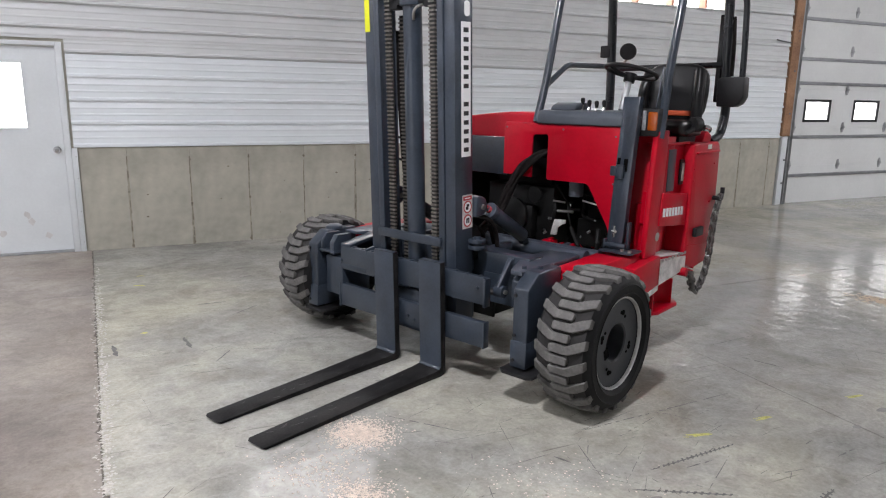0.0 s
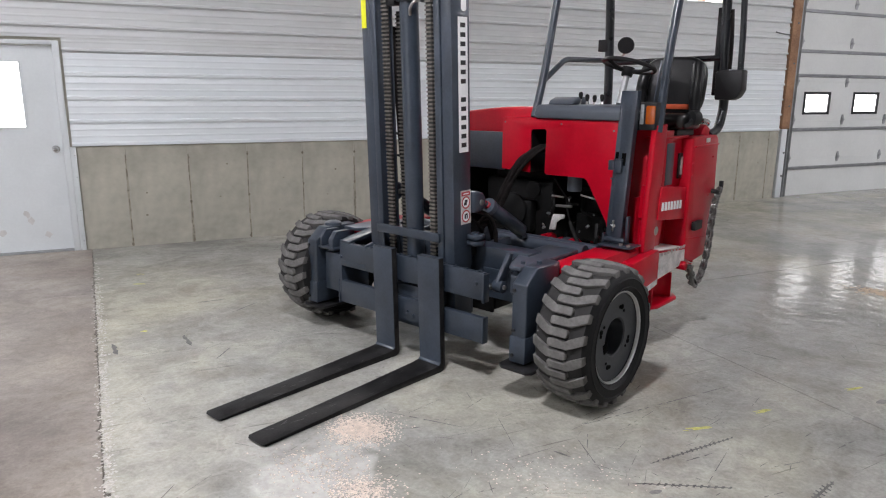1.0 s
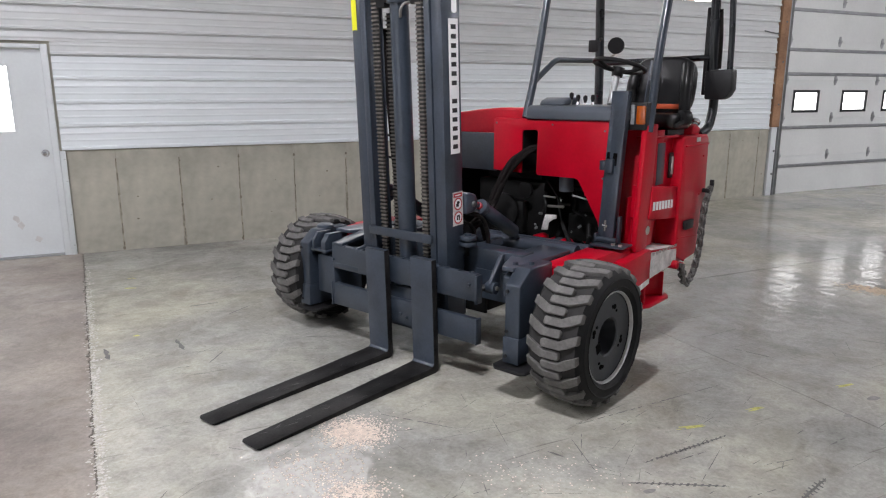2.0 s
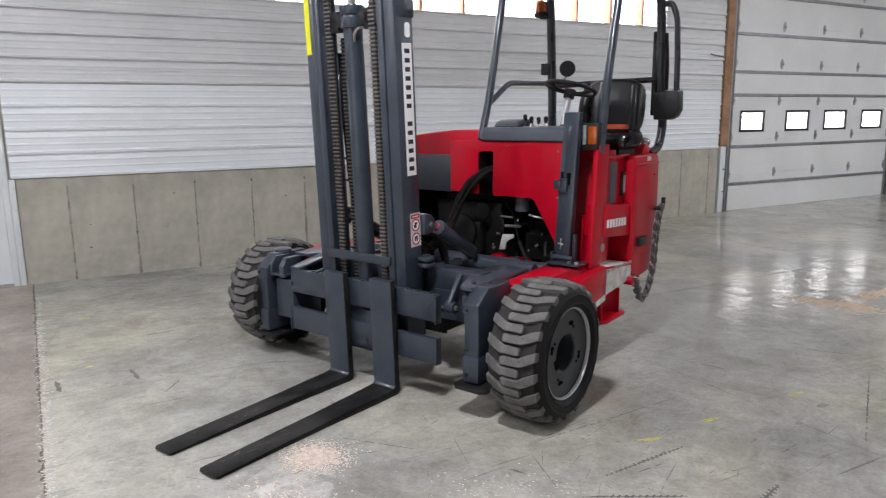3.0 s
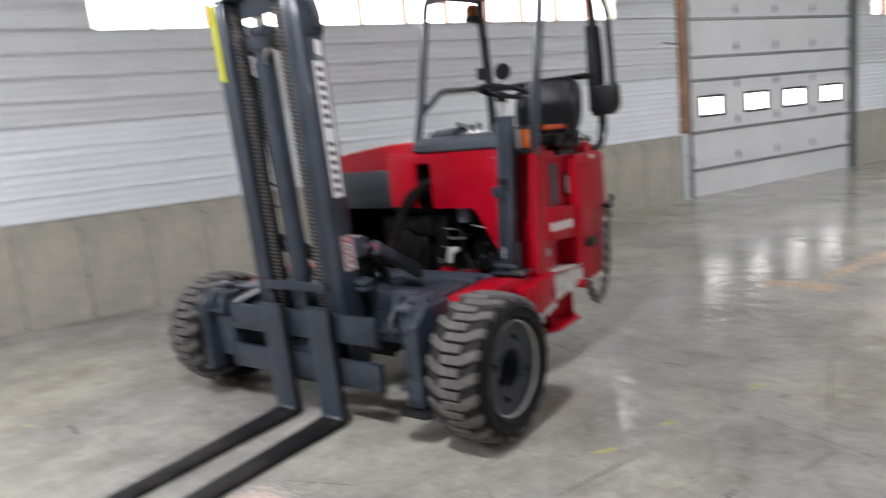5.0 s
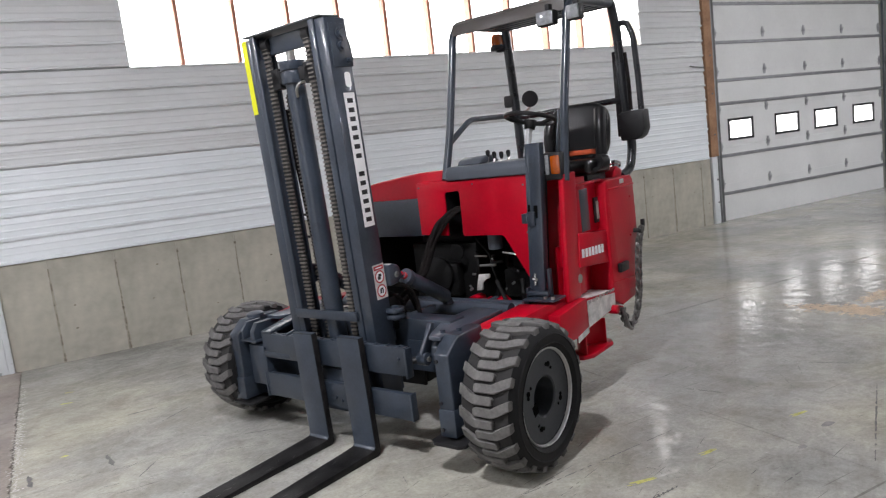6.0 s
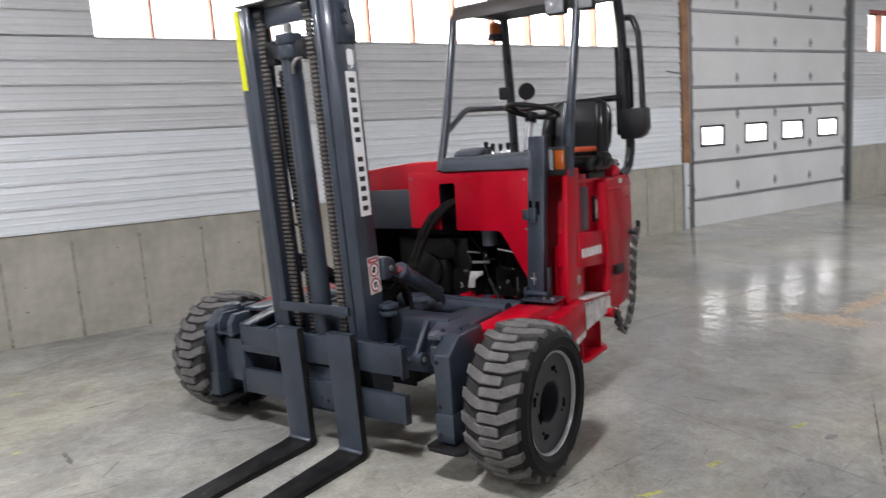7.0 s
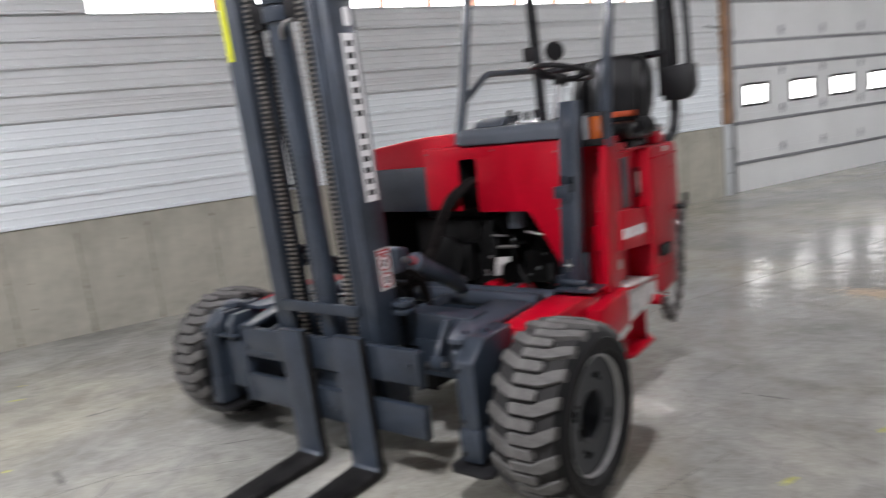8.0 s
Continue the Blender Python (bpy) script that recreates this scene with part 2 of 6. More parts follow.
# ---- building blocks ----
def box(bm, x0, x1, y0, y1, z0, z1, m=None):
    vs = [bm.verts.new((x, y, z)) for x in (x0, x1) for y in (y0, y1) for z in (z0, z1)]
    for f in ((0, 1, 3, 2), (4, 6, 7, 5), (0, 4, 5, 1), (2, 3, 7, 6), (0, 2, 6, 4), (1, 5, 7, 3)):
        bm.faces.new([vs[i] for i in f])
    if m is not None:
        bmesh.ops.transform(bm, matrix=m, verts=vs)
    return vs


def prism(bm, outline, axis, lo, hi, m=None):
    """A polygon drawn in the two other axes (in order x, y, z) and extruded along axis."""
    def put(a, b, c):
        return {"x": (c, a, b), "y": (a, c, b), "z": (a, b, c)}[axis]
    low, top = [bm.verts.new(put(a, b, lo)) for a, b in outline], [bm.verts.new(put(a, b, hi)) for a, b in outline]
    bm.faces.new(low[::-1])
    bm.faces.new(top)
    for i in range(len(outline)):
        j = (i + 1) % len(outline)
        bm.faces.new((low[i], low[j], top[j], top[i]))
    if m is not None:
        bmesh.ops.transform(bm, matrix=m, verts=low + top)
    return low + top


def rod(bm, p, q, r, r2=None, seg=16):
    p, q = Vector(p), Vector(q)
    m = Matrix.Translation((p + q) / 2) @ (q - p).to_track_quat("Z", "Y").to_matrix().to_4x4()
    bmesh.ops.create_cone(bm, cap_ends=True, segments=seg, radius1=r, radius2=r if r2 is None else r2, depth=(q - p).length, matrix=m)


def rounded(points, radius, steps=5):
    """A path with its inner corners rounded."""
    pts = [Vector(p) for p in points]
    out = [pts[0]]
    for a, b, c in zip(pts, pts[1:], pts[2:]):
        r = min(radius, (a - b).length * 0.45, (c - b).length * 0.45)
        s, e = b + (a - b).normalized() * r, b + (c - b).normalized() * r
        for i in range(steps + 1):
            t = i / steps
            out.append((1 - t) ** 2 * s + 2 * t * (1 - t) * b + t * t * e)
    return out + [pts[-1]]


def tube(bm, points, r, seg=10, closed=False):
    pts = [Vector(p) for p in points]
    n = len(pts)
    rings, up = [], None
    for i, p in enumerate(pts):
        if closed:
            d = (pts[(i + 1) % n] - pts[i - 1]).normalized()
        else:
            d = (pts[min(i + 1, n - 1)] - pts[max(i - 1, 0)]).normalized()
        if up is None:
            up = d.orthogonal().normalized()
        up = (up - d * up.dot(d)).normalized()
        side = d.cross(up)
        rings.append([bm.verts.new(p + r * (math.cos(a) * up + math.sin(a) * side)) for a in [2 * math.pi * k / seg for k in range(seg)]])
    for i in range(n if closed else n - 1):
        a, b = rings[i], rings[(i + 1) % n]
        for k in range(seg):
            bm.faces.new((a[k], a[(k + 1) % seg], b[(k + 1) % seg], b[k]))
    if not closed:
        bm.faces.new(rings[0][::-1])
        bm.faces.new(rings[-1])


def revolve(bm, profile, centre, axis="y", seg=48, closed=True):
    """Turn (offset along the axis, radius) points about an axis through centre."""
    rings = []
    for k in range(seg):
        a = 2 * math.pi * k / seg
        c, s = math.cos(a), math.sin(a)
        ring = []
        for o, r in profile:
            p = {"y": (r * c, o, r * s), "z": (r * c, r * s, o), "x": (o, r * c, r * s)}[axis]
            ring.append(bm.verts.new(Vector(centre) + Vector(p)))
        rings.append(ring)
    n = len(profile)
    for k in range(seg):
        a, b = rings[k], rings[(k + 1) % seg]
        for i in range(n if closed else n - 1):
            j = (i + 1) % n
            bm.faces.new((a[i], b[i], b[j], a[j]))


def finish(bm, name, mat, bevel=0.0, segments=2, smooth=True):
    bmesh.ops.recalc_face_normals(bm, faces=bm.faces)
    if bevel:
        sharp = [e for e in bm.edges if len(e.link_faces) == 2 and e.calc_face_angle(0) > radians(35)]
        bmesh.ops.bevel(bm, geom=sharp, offset=bevel, segments=segments, affect="EDGES", profile=0.5, clamp_overlap=True)
    me = bpy.data.meshes.new(name)
    bm.to_mesh(me)
    bm.free()
    me.materials.append(mat)
    if smooth:
        me.polygons.foreach_set("use_smooth", [True] * len(me.polygons))
        me.set_sharp_from_angle(angle=radians(32))
    return me


def thing(name, bm, mat, label="", category="", group="", kind="", bevel=0.0, segments=2, smooth=True):
    return tagged(new(name, finish(bm, name, mat, bevel, segments, smooth)), label, category, group, kind)


def part(name, bm, mat, parent, label="", bevel=0.0, segments=2, smooth=True, kind=""):
    ob = new(name, finish(bm, name, mat, bevel, segments, smooth))
    ob.parent = parent
    return tagged(ob, label, kind=kind)


def bm_box(*a):
    bm = bmesh.new()
    box(bm, *a)
    return bm

# ---- the hall ----
X_MIN, X_MAX, Y_MIN, HEIGHT = -6.0, 32.0, -15.0, 4.9
JOINT_A, JOINT_B = (0.085, 0.0), (0.47, -8.4)     # the slab joint, from the wall towards the camera


def joint_x(y):
    return JOINT_A[0] + (JOINT_B[0] - JOINT_A[0]) * (y - JOINT_A[1]) / (JOINT_B[1] - JOINT_A[1])


def ragged_slab(side, far, y_top, y_low, mat, parent, label=""):
    """A slab of the floor with a crumbling edge along the joint."""
    rng = random.Random(int(5 + side - y_top * 10))
    edge = []
    y = y_top
    while y > y_low:
        w = 0.004 + 0.007 * noise.noise((y * 1.7, side * 4.0, 0)) + rng.uniform(-0.003, 0.004)
        if rng.random() < 0.07:
            w += rng.uniform(0.006, 0.022)
        edge.append((joint_x(y) + side * max(0.002, w), y))
        y -= 0.03
    edge.append((joint_x(y_low) + side * 0.004, y_low))
    bm = bmesh.new()
    prism(bm, [(far, y_top)] + edge + [(far, y_low)], "z", -0.12, 0.0)
    return part("floor_slab", bm, mat, parent, label, smooth=False)


SAW_X, SAW_Y, CUT = (3.853, 8.0, 12.2, 16.4, 20.6), (-3.465, -9.0), 0.0022
floor = tagged(new("floor"), "grey sealed concrete floor, scuffed and glossy, with saw cuts", "floor", kind="structure")
rows_y = [0.1, *SAW_Y, Y_MIN]
cols_x = [*SAW_X, X_MAX]
for y_top, y_low in zip(rows_y, rows_y[1:]):
    ragged_slab(1, SAW_X[0] - CUT, y_top - CUT, y_low + CUT, M_FLOOR, floor)
    for x0, x1 in zip(cols_x, cols_x[1:]):
        part("floor_slab", bm_box(x0 + CUT, x1 - CUT, y_low + CUT, y_top - CUT, -0.12, 0.0), M_FLOOR, floor, smooth=False)
ragged_slab(-1, X_MIN, 0.1, Y_MIN, M_FLOOR_OLD, floor, "browner worn concrete slab before the door")
thing("floor_base", bm_box(X_MIN, X_MAX, Y_MIN, 0.3, -0.3, -0.006), M_JOINT, "dark dirt in the joints between floor slabs", "floor", kind="structure", smooth=False)

DOOR_X0, DOOR_X1, DOOR_TOP = -1.06, -0.02, 2.095
GATE_X0, GATE_X1, GATE_TOP = 10.16, 14.86, 4.3
WIN_SILL, WIN_HEAD = 2.915, 3.66
WINDOWS = ((1.565, 8.64), (15.46, 28.0))
LEDGE = 1.066

# outer shell of the window wall, with its openings cut out as gaps between blocks
shell = bmesh.new()
for x0, x1, z0, z1 in (
    (X_MIN, DOOR_X0, -0.1, WIN_SILL), (DOOR_X0, DOOR_X1, DOOR_TOP, WIN_SILL), (DOOR_X1, GATE_X0, -0.1, WIN_SILL), (GATE_X1, X_MAX, -0.1, WIN_SILL),
    (X_MIN, WINDOWS[0][0], WIN_SILL, WIN_HEAD), (WINDOWS[0][1], GATE_X0, WIN_SILL, WIN_HEAD), (GATE_X1, WINDOWS[1][0], WIN_SILL, WIN_HEAD),
    (WINDOWS[1][1], X_MAX, WIN_SILL, WIN_HEAD), (X_MIN, GATE_X0, WIN_HEAD, HEIGHT), (GATE_X0, GATE_X1, GATE_TOP, HEIGHT), (GATE_X1, X_MAX, WIN_HEAD, HEIGHT)):
    box(shell, x0, x1, 0.02, 0.22, z0, z1)
thing("wall_north", shell, M_CONCRETE, "long hall wall of concrete and metal sheet with high windows", "wall", kind="structure", smooth=False)

# formed concrete panels, side by side with narrow seams
PITCH = 0.617
panel_mesh = finish(bm_box(0.0, PITCH - 0.005, -0.012, -0.006, -0.05, LEDGE), "concrete_panel", M_CONCRETE, 0.003, 1)
concrete = tagged(new("wall_base"), "bare formed concrete base wall with vertical seams", "wall", kind="structure")


def concrete_run(x0, x1, first):
    x = x0
    nxt = first
    while x < x1 - 0.02:
        end = min(nxt, x1)
        if abs(end - x - PITCH) < 0.004:
            ob = new("concrete_panel", panel_mesh)
        else:
            ob = new("concrete_panel", finish(bm_box(0.0, end - x - 0.005, -0.012, -0.006, -0.05, LEDGE), "concrete_panel", M_CONCRETE, 0.003, 1))
        ob.location = (x, 0, 0)
        ob.parent = concrete
        x, nxt = end, end + PITCH


def seam_marks():
    """Form-tie stains and fins standing a little proud in the seams, heavier towards the floor."""
    rng = random.Random(3)
    dark, pale, ties = bmesh.new(), bmesh.new(), bmesh.new()
    for k in range(16):
        x = 0.484 + PITCH * k - 0.0035
        if x > 9.9:
            break
        top = LEDGE - rng.uniform(0.06, 0.20)
        z, wide = 0.0, rng.uniform(0.010, 0.018)
        while z < top:
            h = rng.uniform(0.03, 0.10)
            f = 1.0 - 0.6 * z / top
            wide = min(0.026, max(0.008, wide + rng.uniform(-0.005, 0.005)))
            d = rng.uniform(-0.004, 0.004)
            prism(pale, [(x - wide * f + d, z), (x + wide * f + d, z), (x + wide * f * 0.9, min(z + h, top)), (x - wide * f * 0.9, min(z + h, top))], "y", -0.0132, -0.010)
            if rng.random() < 0.8:
                w = rng.uniform(0.002, 0.006) * (0.6 + 0.6 * f)
                box(dark, x - w + d, x + w + d, -0.0142, -0.010, z, min(z + h * rng.uniform(0.6, 1.0), top))
            z += h
        for cz in (0.025, rng.uniform(0.45, 0.62), LEDGE - rng.uniform(0.10, 0.14)):
            cx, q = x + rng.uniform(-0.006, 0.006), rng.uniform(0.007, 0.013)
            prism(ties, [(cx + q * math.cos(a), cz + q * 1.3 * math.sin(a)) for a in [math.pi * n / 4 for n in range(8)]], "y", -0.0150, -0.010)
        for _ in range(2):
            cx, cz, q = x + rng.uniform(0.10, 0.5), rng.uniform(0.3, 0.95), rng.uniform(0.004, 0.009)
            prism(ties, [(cx + q * 1.6 * math.cos(a), cz + q * math.sin(a)) for a in [math.pi * n / 4 for n in range(8)]], "y", -0.0128, -0.010)
    thing("seam_stain", pale, M_SEAM_PALE, "soft brown stains along the seams of the concrete wall", "wall seams", kind="stuff", smooth=False)
    thing("form_tie", ties, M_SEAM, "dark form-tie spots on the concrete wall", "wall spots", kind="stuff", smooth=False)
    return thing("seam_fin", dark, M_SEAM, "dark stained seams of the formed concrete wall", "wall seams", kind="stuff", smooth=False)


for x0, x1 in ((0.037, 9.95), (14.9, X_MAX), (X_MIN, DOOR_X0 - 0.02)):
    part("concrete_core", bm_box(x0, x1, -0.0065, 0.018, -0.05, LEDGE - 0.002), M_CONCRETE, concrete, smooth=False)
concrete_run(0.037, 9.95, 0.484)
concrete_run(14.9, X_MAX, 15.3)
concrete_run(X_MIN, DOOR_X0 - 0.02, X_MIN + 0.4)
seam_marks()

RIB = 0.2305


def sheet_run(name, x0, x1, z0, z1, mat, label, y=-0.018, gap=0.013, deep=0.020):
    """Ribbed sheet steel laid sideways: a broad rib at each pitch with two low ones between."""
    prof = []
    z = LEDGE + RIB * math.floor((z0 - LEDGE) / RIB + 0.001)
    while z < z1 + 0.001:
        for dz, dy in ((0.0, -deep), (gap, -deep), (gap + 0.001, 0.018), (0.032, 0.018), (0.046, 0.0), (0.090, 0.0), (0.098, 0.004), (0.106, 0.004), (0.116, 0.0),
                       (0.158, 0.0), (0.166, 0.004), (0.174, 0.004), (0.184, 0.0)):
            if z0 - 1e-4 <= z + dz <= z1 + 1e-4:
                prof.append((y - dy, z + dz))
        z += RIB
    if prof[-1][1] < z1 - 0.002:
        prof.append((y, z1))
    if prof[0][1] > z0 + 0.002:
        prof.insert(0, (y, z0))
    outline = prof + [(0.016, z1), (0.016, z0)]
    bm = bmesh.new()
    prism(bm, outline, "x", x0, x1)
    return thing(name, bm, mat, label, "wall panel", kind="structure", smooth=False)


S1, S2 = LEDGE + 4 * RIB, LEDGE + 8 * RIB
for x0, x1 in ((X_MIN, DOOR_X0 - 0.03), (DOOR_X1 + 0.025, 9.93), (14.93, X_MAX)):
    far = x0 > 12
    sheet_run("wall_sheet", x0, x1, LEDGE + 0.002, S1 - 0.003, M_SHEET_NEW, "bright white ribbed steel sheet on the wall", gap=0.007, deep=0.008)
    if x0 < 0.1 and x1 > 0.1:
        sheet_run("wall_sheet", DOOR_X0 - 0.03, x1, max(S1, DOOR_TOP + 0.03), S2, M_SHEET, "greyish white ribbed steel sheet on the wall")
        sheet_run("wall_sheet", DOOR_X1 + 0.025, x1, S1, DOOR_TOP + 0.027, M_SHEET, "greyish white ribbed steel sheet on the wall")
    else:
        sheet_run("wall_sheet", x0, x1, S1, S2, M_SHEET, "greyish white ribbed steel sheet on the wall")
for x0, x1 in ((X_MIN, WINDOWS[0][0]), (WINDOWS[0][1], 9.93), (14.93, WINDOWS[1][0]), (WINDOWS[1][1], X_MAX)):
    sheet_run("wall_sheet", x0, x1, S2 + 0.003, HEIGHT, M_SHEET, "greyish white ribbed steel sheet beside the windows")
for x0, x1 in WINDOWS:
    sheet_run("wall_sheet", x0, x1, WIN_HEAD + 0.06, HEIGHT, M_SHEET, "greyish white ribbed steel sheet over the windows")


def window_band(x0, x1, first, index):
    """A long opening with studs standing in it and a corrugated translucent sheet outside."""
    w = tagged(new(f"window_{index}"), "long high window of translucent sheet with bare wooden studs", "window", kind="structure")
    bm = bmesh.new()
    n = int((x1 - x0) / 0.034)
    pts = [(x0 + (x1 - x0) * i / n, 0.185 + 0.012 * math.cos(math.pi * i)) for i in range(n + 1)]
    outline = pts + [(x, y + 0.004) for x, y in reversed(pts)]
    prism(bm, outline, "z", WIN_SILL, WIN_HEAD)
    part("translucent_sheet", bm, M_DAY if index == 1 else M_DAY_DIM, w, "glowing white translucent corrugated sheet", smooth=False)
    x = first
    while x < x1 - 0.05:
        part("stud", bm_box(x - 0.019, x + 0.019, 0.03, 0.165, WIN_SILL, WIN_HEAD), M_STUD, w, "wooden stud tinted reddish for the backlight", bevel=0.002, segments=1)
        x += 0.61
    part("header", bm_box(x0, x1, -0.03, 0.17, WIN_HEAD, WIN_HEAD + 0.055), M_HEADER, w, "dark red header board", bevel=0.003)
    part("sill", bm_box(x0, x1, -0.03, 0.17, WIN_SILL - 0.018, WIN_SILL - 0.001), M_SHEET, w, "folded sheet steel sill", bevel=0.002)


window_band(*WINDOWS[0], 2.11, 1)
window_band(*WINDOWS[1], 16.05, 2)

# ---- the side door ----
door = tagged(new("door_1"), "closed white steel door with a bright square window", "door", kind="structure")
bm = bmesh.new()
wx0, wx1, wz0, wz1 = -0.69, -0.385, 1.267, 1.885
sx0, sx1 = -0.985, -0.084
for a in ((sx0, wx0, 0.02, DOOR_TOP - 0.045), (wx1, sx1, 0.02, DOOR_TOP - 0.045), (wx0, wx1, 0.02, wz0), (wx0, wx1, wz1, DOOR_TOP - 0.045)):
    box(bm, a[0], a[1], 0.03, 0.075, a[2], a[3])
bmesh.ops.remove_doubles(bm, verts=bm.verts, dist=0.0001)
part("leaf", bm, M_DOOR, door, "white painted door leaf with faint scuffs", smooth=False)
bm = bmesh.new()
scuff_rng = random.Random(4)
for cx, cz in ((-0.47, 0.40), (-0.44, 0.33), (-0.70, 0.22), (-0.30, 0.18)):
    pts = [(cx + (0.018 + 0.022 * scuff_rng.random()) * math.cos(k * 0.7), cz + (0.02 + 0.03 * scuff_rng.random()) * math.sin(k * 0.7)) for k in range(9)]
    prism(bm, pts, "y", 0.0290, 0.0302)
part("door_scuff", bm, M_SCUFF, door, "faint grey scuffs on the door leaf", smooth=False, kind="stuff")
part("pane", bm_box(wx0 - 0.004, wx1 + 0.004, 0.045, 0.055, wz0 - 0.004, wz1 + 0.004), M_PANE, door, "bright frosted window pane", smooth=False)
bm = bmesh.new()
for a in ((wx0 - 0.03, wx0, wz0 - 0.03, wz1 + 0.03), (wx1, wx1 + 0.022, wz0 - 0.03, wz1 + 0.03), (wx0, wx1, wz0 - 0.03, wz0), (wx0, wx1, wz1, wz1 + 0.03)):
    box(bm, a[0], a[1], 0.022, 0.03, a[2], a[3])
part("pane_frame", bm, M_DOOR, door, smooth=False)
bm = bmesh.new()
for a in ((-0.078, DOOR_X1, 0.0, DOOR_TOP), (DOOR_X0, DOOR_X0 + 0.06, 0.0, DOOR_TOP)):
    box(bm, a[0], a[1], -0.024, 0.11, a[2], a[3])
box(bm, DOOR_X0 + 0.06, -0.078, -0.024, 0.11, DOOR_TOP - 0.04, DOOR_TOP)
part("door_frame", bm, M_DOOR, door, "white painted steel door frame", bevel=0.003)
part("threshold", bm_box(DOOR_X0, DOOR_X1, -0.02, 0.12, 0.0, 0.016), M_GALV, door, "worn metal threshold", bevel=0.003)
bm = bmesh.new()
revolve(bm, [(0.03, 0.0), (0.03, 0.033), (0.022, 0.036), (0.02, 0.014), (-0.012, 0.013), (-0.018, 0.024), (-0.034, 0.029), (-0.046, 0.022), (-0.050, 0.0)], (-0.145, 0.0, 1.045), "y", 20, False)
part("door_knob", bm, M_CHROME, door, "polished round door knob")
bm = bmesh.new()
prism(bm, [(-0.017, -0.030), (0.034, -0.030), (0.034, -0.012), (-0.017, -0.012)], "z", 0.0, LEDGE - 0.002)
box(bm, 0.000, 0.006, -0.034, -0.030, 0.0, LEDGE - 0.002)
thing("trim_door", bm, M_DOOR, "white folded metal trim beside the door", "trim", kind="structure", bevel=0.002)
bm = bmesh.new()
for z in (0.10, 0.42, 0.76, 0.98):
    rod(bm, (0.019, -0.035, z), (0.019, -0.029, z), 0.005, seg=8)
thing("trim_screw", bm, M_GALV, "screw heads in the door trim", "screws", kind="stuff")

# ---- the overhead door ----
gate = tagged(new("door_2"), "closed white sectional overhead door with four small windows", "overhead door", kind="structure")
GX0, GX1 = 10.25, 14.77
SECTIONS = [0.0, 0.61, 1.22, 1.83, 2.44, 3.05, 3.66, 4.27]
PANES = [(10.515, 11.07), (11.685, 12.27), (12.755, 13.36), (13.885, 14.49)]
for i, (z0, z1) in enumerate(zip(SECTIONS, SECTIONS[1:])):
    bm = bmesh.new()
    a, b = z0 + 0.0004, z1 - 0.0004
    if i == 2:
        box(bm, GX0, GX1, 0.05, 0.095, a, 1.345)
        box(bm, GX0, GX1, 0.05, 0.095, 1.645, b)
        xs = [GX0] + [x for p in PANES for x in p] + [GX1]
        for k in range(0, len(xs), 2):
            box(bm, xs[k], xs[k + 1], 0.05, 0.095, 1.345, 1.645)
        bmesh.ops.remove_doubles(bm, verts=bm.verts, dist=0.0001)
        part("door_section", bm, M_SECTION, gate, "white insulated door section with window openings", smooth=False)
    else:
        box(bm, GX0, GX1, 0.05, 0.095, a, b)
        part("door_section", bm, M_SECTION, gate, "white insulated door section", bevel=0.0015, segments=1)
for x0, x1 in PANES:
    bm = bmesh.new()
    box(bm, x0 - 0.03, x0 + 0.012, 0.036, 0.060, 1.315, 1.675)
    box(bm, x1 - 0.012, x1 + 0.03, 0.036, 0.060, 1.315, 1.675)
    box(bm, x0 + 0.012, x1 - 0.012, 0.036, 0.060, 1.315, 1.357)
    box(bm, x0 + 0.012, x1 - 0.012, 0.036, 0.060, 1.633, 1.675)
    f = part("window_frame", bm, M_RUBBER_SEAL, gate, "black plastic window frame", bevel=0.003)
    part("pane", bm_box(x0 + 0.004, x1 - 0.004, 0.066, 0.072, 1.349, 1.641), M_PANE, f, "bright window pane", smooth=False)
for z in (0.455, 1.08, 1.93, 2.305, 2.91, 3.52, 4.13):
    bm = bmesh.new()
    prism(bm, [(0.048, z - 0.030), (0.020, z - 0.022), (0.020, z + 0.012), (0.030, z + 0.016), (0.030, z + 0.022), (0.048, z + 0.022)], "x", GX0 - 0.02, GX1 + 0.02)
    part("reinforcing_strut", bm, M_STRUT, gate, "grey galvanised horizontal strut", smooth=False)


def hinge_mesh():
    bm = bmesh.new()
    prism(bm, [(-0.020, -0.085), (0.020, -0.085), (0.044, -0.012), (-0.044, -0.012)], "y", 0.040, 0.048)
    prism(bm, [(-0.042, 0.012), (0.042, 0.012), (0.018, 0.080), (-0.018, 0.080)], "y", 0.040, 0.048)
    rod(bm, (-0.036, 0.036, 0), (0.036, 0.036, 0), 0.012, seg=10)
    box(bm, -0.018, 0.018, 0.026, 0.044, -0.022, 0.022)
    return finish(bm, "hinge", M_GALV, 0.002, 1)


HINGE = hinge_mesh()
for z in SECTIONS[1:-1]:
    for x in (GX0 + 0.04, 11.45, 12.52, 13.60, GX1 - 0.04):
        h = new("hinge", HINGE)
        h.location = (x, 0.0, z + 0.01)
        h.parent = gate
for x, w in ((GX0 - 0.055, 1), (GX1 + 0.055, -1)):
    bm = bmesh.new()
    prism(bm, [(x - 0.045 * w, -0.02), (x + 0.03 * w, -0.02), (x + 0.03 * w, 0.0), (x - 0.02 * w, 0.0), (x - 0.02 * w, 0.05), (x - 0.045 * w, 0.05)], "z", 0.0, 4.5)
    part("door_track", bm, M_TRACK, gate, "dark vertical door track", bevel=0.002)
part("bottom_seal", bm_box(GX0, GX1, 0.052, 0.092, 0.0, 0.006), M_RUBBER_SEAL, gate, "black rubber bottom seal", smooth=False)

